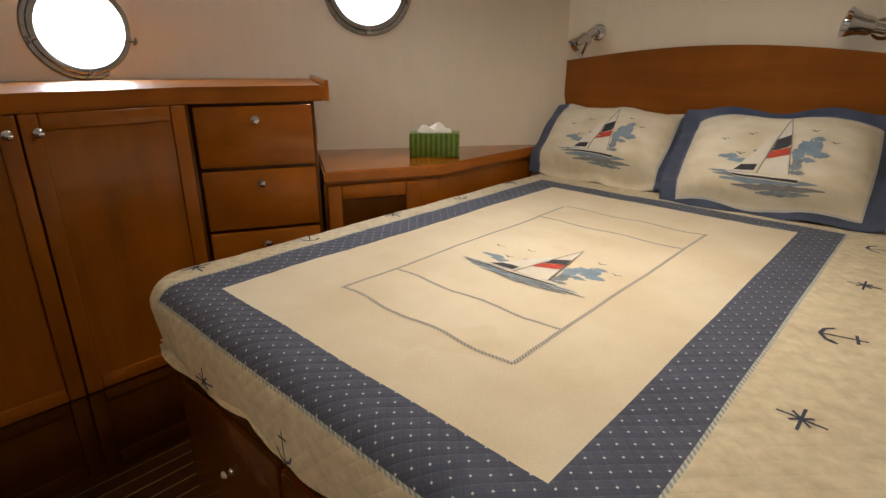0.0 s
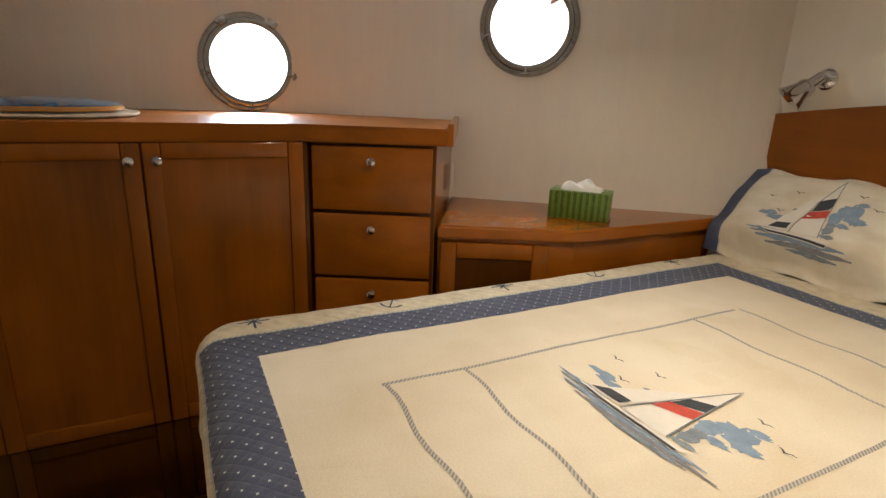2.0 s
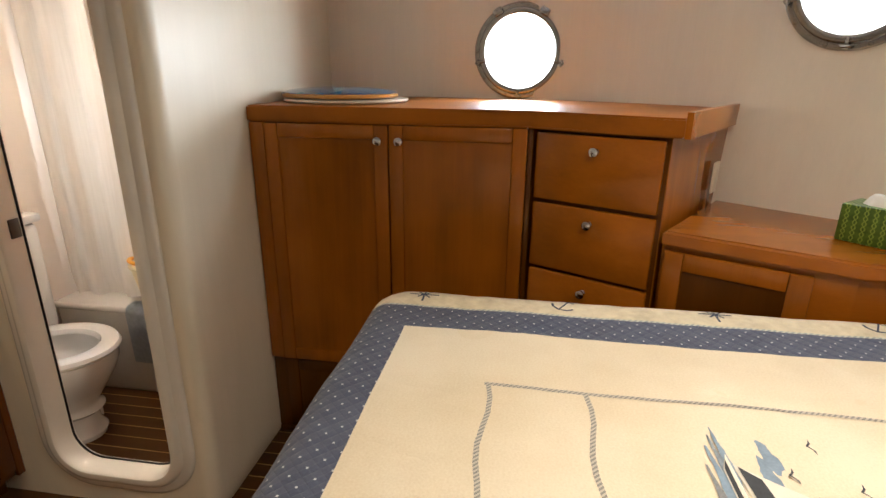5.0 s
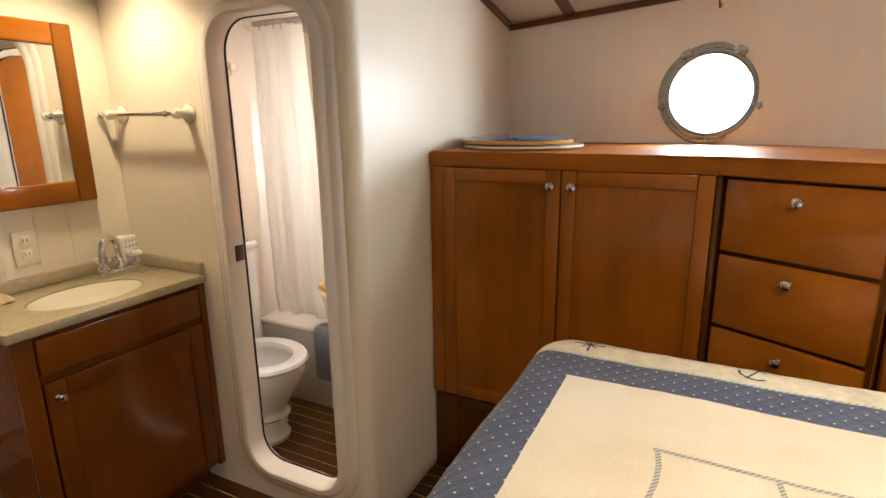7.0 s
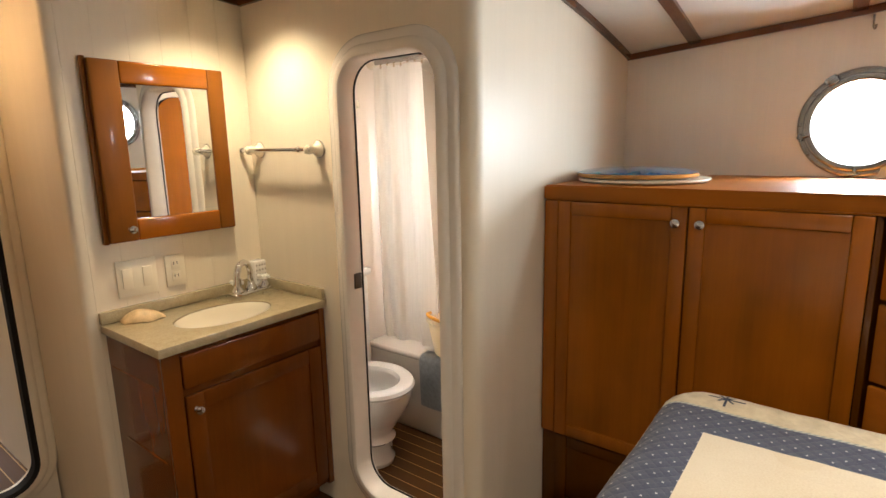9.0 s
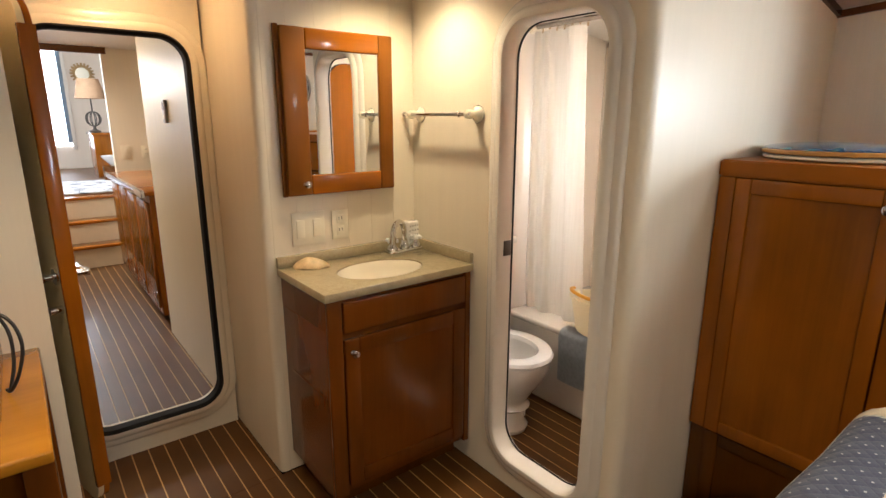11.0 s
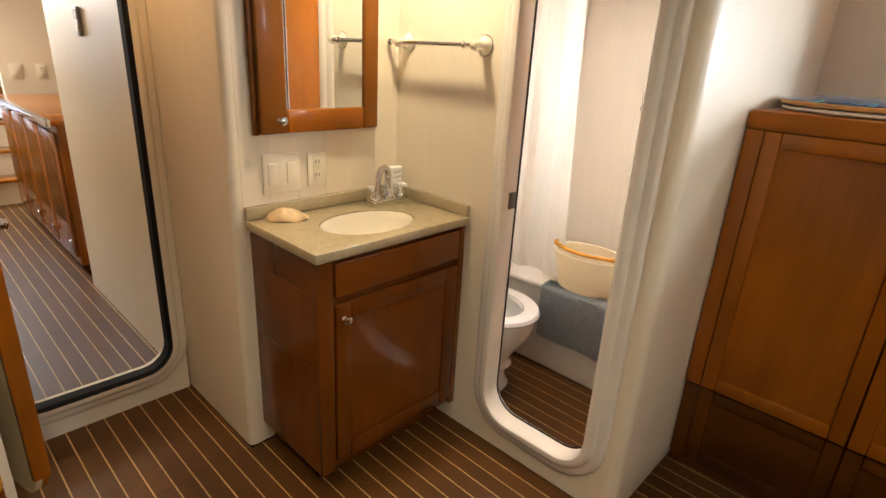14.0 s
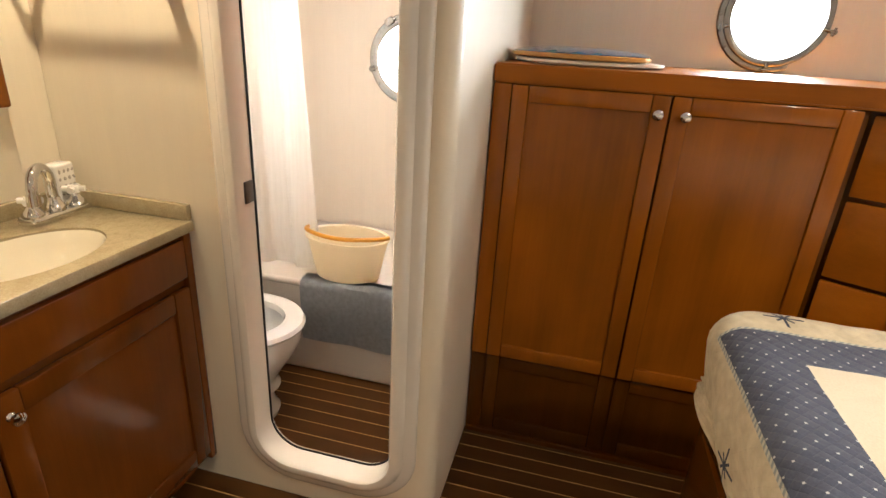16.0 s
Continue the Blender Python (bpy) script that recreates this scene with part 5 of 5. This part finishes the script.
def curtain():
    bm = bmesh.new()
    n, k = 90, 10
    rows = []
    for j in range(k + 1):
        z = 0.375 + (1.765 - 0.375) * j / k
        row = []
        for i in range(n + 1):
            s = i / n
            amp = 0.013 + 0.007 * (1 - j / k)
            row.append(bm.verts.new((-1.852 + amp * math.sin(s * 19 + 1.6 * math.sin(s * 5)) + 0.008 * noise.noise(Vector((s * 8, z * 1.2, 2))) - (0.0 if z > 0.45 else 0.02), -1.042 + (0.30 + 0.06 * (1 - j / k)) * s + 0.01 * math.sin(s * 21 + z), z)))
        rows.append(row)
    for a, b in zip(rows, rows[1:]):
        for i in range(n):
            bm.faces.new((a[i], a[i + 1], b[i + 1], b[i]))
    t = thing("shower_curtain", (-1.852, -0.84, 0.375), "drawn white fabric shower curtain in folds", "curtain")
    part("cloth", bm, curtain_cloth, t)
    for i in range(8):
        y = -1.03 + 0.042 * i
        part("ring", ring(lambda g: rounded(y - 0.001 - g, y + 0.001 + g, 1.758 - 0.4 * g, 1.80, 0.001 + g * 0.02), [(0.0, 0), (0.002, 0.002), (0.004, 0), (0.002, -0.002)], side_x(-1.852)), straw, t, "gilt curtain ring")
    return t


def curtain_rod():
    t = thing("curtain_rod", (-1.852, -0.5, 1.785), "steel shower curtain rod", "curtain rod")
    part("bar", rod((-1.852, -1.053, 1.787), (-1.852, -0.047, 1.787), 0.012), steel, t)
    for y, s in ((-1.055, 1), (-0.046, -1)):
        part("flange", rod((-1.852, y, 1.787), (-1.852, y + 0.035 * s, 1.787), 0.03, r2=0.02), gelcoat, t)
    return t


def robe_hook():
    t = thing("towel_post", (-1.73, -1.055, 1.585), "cream porcelain and chrome towel post", "towel post")
    q = Vector((0, 1, 0)).to_track_quat("Z", "Y").to_matrix().to_4x4()
    part("mount", lathe([(0, 0), (0.032, 0), (0.033, 0.006), (0.022, 0.014), (0.016, 0.035), (0.02, 0.05), (0.012, 0.058), (0, 0.06)], (-1.70, -1.0555, 1.587), q, 22), bisque, t)
    part("bar", rod((-1.69, -1.012, 1.587), (-1.57, -1.012, 1.587), 0.007), chrome, t)
    return t


setting("wall_head_aft", box(-2.43, -1.216, -1.0615, -1.0555, 0, 1.95), head_lining, "pale lining inside the head")
toilet()
tub()
bath_rug()
bucket()
curtain()
curtain_rod()
robe_hook()
head_door = thing("head_door", (-1.42, -0.075, 0.13), "varnished cherry head door with round corners, open", "door")
part("leaf", slab(rounded(-1.63, -1.225, 0.14, 1.66, 0.10), 0.0, 0.032, side_y(-0.085) @ Matrix.Scale(-1, 4, (1, 0, 0))), wood_v, head_door)
part("edge_band", ring(lambda g: rounded(-1.63 - g, -1.225 + g, 0.14 - g, 1.66 + g, 0.10 + g), [(0.0, 0.0), (0.003, 0.004), (0.003, 0.028), (0.0, 0.032)], side_y(-0.085) @ Matrix.Scale(-1, 4, (1, 0, 0))), rubber, head_door, "black edge seal")

# ---------- entry door ----------
door = thing("entry_door", (0.09, -1.34, 0.12), "beige door with varnished edge, standing open", "door")
dm = Matrix.Translation((0.168, -1.53, 0)) @ Matrix.Rotation(radians(103.5), 4, "Z")
leaf = part("leaf", slab(rounded(0.0, 0.43, 0.11, 1.70, 0.09), -0.016, 0.0, dm @ Matrix(((1, 0, 0, 0), (0, 0, 1, 0), (0, 1, 0, 0), (0, 0, 0, 1)))), beige_door, door)
part("face", slab(rounded(0.002, 0.431, 0.111, 1.699, 0.09), 0.001, 0.017, dm @ Matrix(((1, 0, 0, 0), (0, 0, 1, 0), (0, 1, 0, 0), (0, 0, 0, 1)))), wood_v, door, "varnished cherry face")
part("edge", box(0.420, 0.440, -0.021, 0.022, 0.19, 1.62, 0.003, m=dm), wood_v, door, "varnished edge")
for s in (-1, 1):
    bm = rod(dm @ Vector((0.385, 0.014 * s, 0.905)), dm @ Vector((0.385, 0.07 * s, 0.905)), 0.011)
    box(0.29, 0.40, 0.06 * s - 0.010, 0.06 * s + 0.010, 0.893, 0.915, 0.005, bm, dm)
    part("handle", bm, chrome, door, "chrome lever handle")
    part("rosette", rod(dm @ Vector((0.385, 0.0165 * s, 0.905)), dm @ Vector((0.385, 0.024 * s, 0.905)), 0.026), chrome, door)
part("bolt", rod(dm @ Vector((0.385, -0.05, 0.80)), dm @ Vector((0.385, -0.015, 0.80)), 0.013), chrome, door, "chrome thumb turn")

# ---------- desk ----------
def desk():
    t = thing("desk", (0.75, -0.72, 0), "golden oak desk with a polished top", "desk")
    part("top", box(0.165, 1.35, -1.028, -0.405, 0.71, 0.74, 0.007, seg=3), wood_desk, t)
    part("apron", box(0.19, 1.32, -0.46, -0.44, 0.63, 0.71), wood_dark_shaded, t)
    part("side_apron", box(0.175, 0.195, -1.0, -0.44, 0.63, 0.71), wood_dark_shaded, t)
    for x in (0.165, 1.28):
        for y in (-1.02, -0.475):
            part("leg", box(x, x + 0.055, y, y + 0.055, 0, 0.71, 0.005), wood_vanity, t)
    part("back_panel", box(0.225, 1.27, -1.02, -1.008, 0.1, 0.70), blackish, t)
    return t


def media_shelf():
    t = thing("media_shelf", (0.55, -0.8, 0.74), "open oak box shelf on the desk", "shelf")
    part("side", box(0.245, 0.272, -1.0, -0.585, 0.741, 0.925, 0.004), wood_desk, t)
    part("side", box(0.85, 0.877, -1.0, -0.585, 0.741, 0.925, 0.004), wood_desk, t)
    part("top", box(0.24, 0.882, -1.005, -0.58, 0.926, 0.948, 0.005), wood_desk, t)
    # back and base darkened in colour for the shaded inside of the box
    part("back", box(0.273, 0.849, -1.0, -0.99, 0.742, 0.924), wood_dark_shaded, t)
    part("base", box(0.273, 0.849, -0.989, -0.60, 0.742, 0.754), wood_dark_shaded, t)
    part("batten", box(0.273, 0.30, -0.61, -0.588, 0.87, 0.925, 0.003), wood_desk, t)
    return t


def player():
    t = thing("disc_player", (0.5, -0.86, 0.948), "slim silver disc player on the shelf", "disc player")
    part("case", box(0.282, 0.70, -0.99, -0.78, 0.949, 0.995, 0.004), grey_plastic, t)
    part("front_strip", box(0.30, 0.69, -0.781, -0.777, 0.96, 0.975, 0.001), blackish, t)
    part("label_bar", box(0.29, 0.33, -0.7805, -0.7775, 0.979, 0.986), print_white, t)
    return t


desk()
media_shelf()
player()
black_bag = single("dark_box", box(0.45, 1.1, -0.95, -0.55, 0.0, 0.42, 0.03), blackish, "dark box under the desk", "box")
cable = thing("cable", (0.25, -0.7, 0.741), "black power cable looped beside the shelf", "cable")
part("strand", tube([(0.45, -0.76, 0.957), (0.33, -0.74, 0.958), (0.25, -0.72, 0.956), (0.205, -0.70, 0.93), (0.19, -0.69, 0.87), (0.205, -0.70, 0.80), (0.225, -0.72, 0.755), (0.235, -0.75, 0.746)], 0.004), seat_dark, cable)
part("strand", tube([(0.45, -0.80, 0.957), (0.34, -0.79, 0.959), (0.255, -0.77, 0.955), (0.215, -0.75, 0.90), (0.212, -0.74, 0.82), (0.228, -0.73, 0.75)], 0.004), seat_dark, cable)

# ---------- corridor and saloon seen through the doorway ----------
setting("wall_corridor_port", box(-0.58, -0.50, -2.9, -1.621, 0, 2.02), lining, "pale lined corridor wall")
setting("wall_corridor_starboard", box(0.40, 0.46, -5.4, -1.621, 0, 2.02), lining, "plain corridor wall")
setting("wall_galley", box(-1.6, -0.565, -5.02, -4.94, 0, 2.6), lining, "cream wall with switches")
setting("wall_galley_side", box(-1.6, -1.54, -4.94, -3.06, 0, 2.6), lining, "plain wall")
setting("wall_galley_end", box(-1.6, -0.581, -3.06, -2.9, 0, 2.6), lining, "plain wall")
setting("ceiling_corridor", box(-1.6, 0.46, -5.0, -1.621, 1.96, 2.0), ceiling_white, "white corridor ceiling")
setting("trim_corridor", box(-0.60, 0.40, -4.92, -4.88, 1.905, 1.96), trim_wood, "dark ceiling moulding")
setting("ceiling_saloon", box(-2.6, 2.6, -9.1, -5.0, 2.75, 2.8), ceiling_white, "white saloon ceiling")
setting("wall_saloon", box(-2.6, 2.6, -9.1, -9.0, 0.5, 2.8), head_lining, "pale saloon wall")
setting("wall_saloon_port", box(-2.6, -2.5, -9.0, -5.0, 0.5, 2.8), head_lining, "pale saloon wall")
setting("wall_saloon_starboard", box(2.5, 2.6, -9.0, -5.0, 0.5, 2.8), head_lining, "pale saloon wall")
setting("wall_saloon_aft", box(0.42, 2.6, -5.05, -5.0, 0.0, 2.8), lining, "plain wall")
setting("wall_saloon_aft_port", box(-2.6, -1.55, -5.05, -5.0, 0.0, 2.8), lining, "plain wall")
setting("floor_saloon", box(-2.6, 2.6, -9.1, -5.62, 0.55, 0.62), teak, "raised saloon floor")


def cabinet_corridor():
    t = thing("galley_cabinet", (-0.75, -3.9, 0), "glossy cherry galley cabinet with louvred doors", "cabinet")
    part("body", box(-1.05, -0.50, -4.7, -3.10, 0.05, 0.88, 0.004), wood_v, t)
    part("top", box(-1.05, -0.475, -4.72, -3.08, 0.88, 0.905, 0.006), wood_h, t)
    part("edge_rail", box(-0.474, -0.450, -4.72, -3.08, 0.868, 0.912, 0.003), chrome, t, "bright metal edge")
    for k in range(4):
        y = -4.68 + 0.395 * k
        d = part("door", box(-0.499, -0.483, y, y + 0.37, 0.10, 0.83, 0.004), wood_v, t)
        for j in range(5):
            part("slat", box(-0.482, -0.478, y + 0.04 + 0.062 * j, y + 0.06 + 0.062 * j, 0.30, 0.78, 0.001), wood_desk, d)
        part("handle", box(-0.482, -0.470, y + 0.30, y + 0.34, 0.16, 0.2, 0.003), chrome, d)
    return t


cabinet_corridor()


def stairs():
    t = thing("companion_stairs", (-0.2, -5.3, 0), "painted companionway steps with wooden treads", "stairs")
    for k in range(3):
        y = -5.03 - 0.2 * k
        z = 0.205 * (k + 1)
        part("riser", box(-0.60, 0.399, y - 0.2, y, 0.0, z - 0.025), stair_white, t)
        part("tread", box(-0.60, 0.399, y - 0.205, y + 0.02, z - 0.024, z, 0.005), wood_x, t)
    return t


stairs()
switch_plate(-0.70, -0.62, 1.00, 1.115, 1, False, -4.9395, "light_switch", "ivory rocker switch plate in the corridor", "light switch")
switch_plate(-0.86, -0.79, 1.00, 1.115, 1, True, -4.9395, "power_outlet", "ivory power outlet in the corridor", "power outlet")
th = thing("wall_thermostat", (-0.49, -2.3, 1.36), "small grey thermostat on the corridor wall", "thermostat")
part("case", box(-0.4995, -0.485, -2.33, -2.28, 1.345, 1.46, 0.004), grey_plastic, th)
part("display", box(-0.4855, -0.4835, -2.325, -2.285, 1.41, 1.45), dark_metal, th)
part("button", box(-0.4855, -0.482, -2.32, -2.29, 1.365, 1.385, 0.001), plastic_white, th)


def saloon_lamp(x, y, z):
    t = thing("table_lamp", (x, y, z), "table lamp with a tan shade and dark base", "table lamp")
    part("shade", lathe([(0.17, 0.42), (0.175, 0.42), (0.12, 0.66), (0.115, 0.66), (0.17, 0.42)], (x, y, z), None, 32), lampshade, t)
    part("foot", lathe([(0, 0), (0.07, 0), (0.07, 0.02), (0.02, 0.04), (0.015, 0.08), (0, 0.08)], (x, y, z), None, 20), dark_metal, t)
    for k in range(5):
        a = math.pi * k / 5
        part("hoop", tube([(x + 0.085 * math.cos(b) * math.cos(a), y + 0.085 * math.cos(b) * math.sin(a), z + 0.17 + 0.09 * math.sin(b)) for b in [2 * math.pi * j / 12 for j in range(13)]], 0.006, 6), dark_metal, t)
    part("stem", rod((x, y, z + 0.25), (x, y, z + 0.5), 0.008), dark_metal, t)
    return t


def sun_mirror(x, y, z):
    t = thing("sunburst_mirror", (x, y, z), "round mirror with a gilt sunburst frame", "mirror")
    part("glass", lathe([(0, 0), (0.09, 0), (0.09, 0.01), (0, 0.012)], (x, y, z), Matrix.Rotation(radians(-90), 4, "X"), 28), silvered, t)
    part("frame", lathe([(0.085, 0), (0.12, 0), (0.115, 0.02), (0.09, 0.02), (0.085, 0)], (x, y, z), Matrix.Rotation(radians(-90), 4, "X"), 28), straw, t)
    for k in range(20):
        a = 2 * math.pi * k / 20
        part("ray", rod((x + 0.11 * math.cos(a), y + 0.008, z + 0.11 * math.sin(a)), (x + 0.155 * math.cos(a), y + 0.008, z + 0.155 * math.sin(a)), 0.018, 8, 0.010), straw, t)
    return t


saloon_lamp(-0.71, -7.55, 1.18)
sun_mirror(-0.80, -8.995, 1.99)
chest = thing("side_cabinet", (-0.75, -7.6, 0.62), "tall cherry side cabinet", "cabinet")
part("body", box(-1.3, -0.66, -7.9, -7.35, 0.62, 1.15, 0.005), wood_v, chest)
part("top", box(-1.32, -0.64, -7.92, -7.33, 1.15, 1.178, 0.006), wood_h, chest)
single("bowl", lathe([(0, 0.0), (0.05, 0.0), (0.14, 0.10), (0.145, 0.12), (0.13, 0.11), (0.04, 0.02), (0, 0.02)], (-0.80, -6.85, 0.80), None, 24), porcelain, "white bowl on a stool", "bowl")
single("stool", rod((-0.80, -6.85, 0.62), (-0.80, -6.85, 0.80), 0.14), wood_dark_shaded, "low round dark wooden stool", "stool")
single("saloon_rug", box(-1.6, 1.2, -6.9, -5.66, 0.621, 0.634, 0.004), rag, "striped blue and white rag rug", "rug")
win = tagged(new("window_1", mesh_of(box(-0.55, 0.6, -8.996, -8.985, 0.95, 2.45), "window_1", window_glow)), "bright saloon window", kind="structure")
part("window_frame", box(-0.60, -0.552, -8.995, -8.95, 0.9, 2.5, 0.004), white_gelcoat, win)
part("curtain_edge", box(-0.56, -0.50, -8.97, -8.955, 1.0, 2.5, 0.006), print_blue, win, "blue patterned curtain edge")

# ---------- floors ----------
PITCH, SEAM, FIRST = 0.06145, 0.0045, -2.0242


def planked(name, x0, x1, y0, y1, label, z=0.0):
    """Narrow boards along y with pale strips between, on one pitch through the whole boat."""
    base = setting(name, box(x0, x1, y0, y1, z - 0.06, z - 0.007), wood_dark_shaded, label)
    meshes = {}
    for k in range(0, 62):
        left = FIRST + PITCH * k
        for piece, a, b, low, material in (("plank", left, left + PITCH - SEAM, 0.0, teak), ("strip", left + PITCH - SEAM, left + PITCH, -0.0008, holly)):
            a, b = max(a, x0), min(b, x1)
            if b - a < 0.003:
                continue
            key = (piece, round(b - a, 4))
            if key not in meshes:
                meshes[key] = mesh_of(box(0, b - a, y0, y1, -0.007, low, 0.0008 if piece == "plank" else 0.0, seg=1), piece, material)
            ob = new(piece, meshes[key])
            ob.parent, ob.location = base, (a, 0, z)
    return base


planked("floor", -1.166, 1.65, -1.05, 2.58, "dark teak floor with pale holly strips")
planked("floor_port", -1.64, -1.167, 0.0, 2.58, "dark teak floor with pale holly strips")
planked("floor_vestibule", -0.509, 0.214, -1.56, -1.051, "dark teak floor with pale holly strips")
planked("floor_head", -1.80, -1.166, -1.055, -0.04, "dark teak floor with pale holly strips")
planked("floor_corridor", -0.58, 0.40, -5.03, -1.561, "dark teak corridor floor with pale holly strips")
setting("floor_galley", box(-1.6, -0.581, -5.03, -3.06, -0.06, -0.001), wood_dark_shaded, "dark floor")

hook = thing("ceiling_hook", (-2.31, 0.86, 1.76), "small steel hook hanging under the ceiling moulding", "hook")
part("shank", tube([(-2.315, 0.86, 1.80), (-2.312, 0.86, 1.775), (-2.305, 0.862, 1.755), (-2.296, 0.866, 1.752), (-2.292, 0.868, 1.765)], 0.0035, 8), steel, hook)
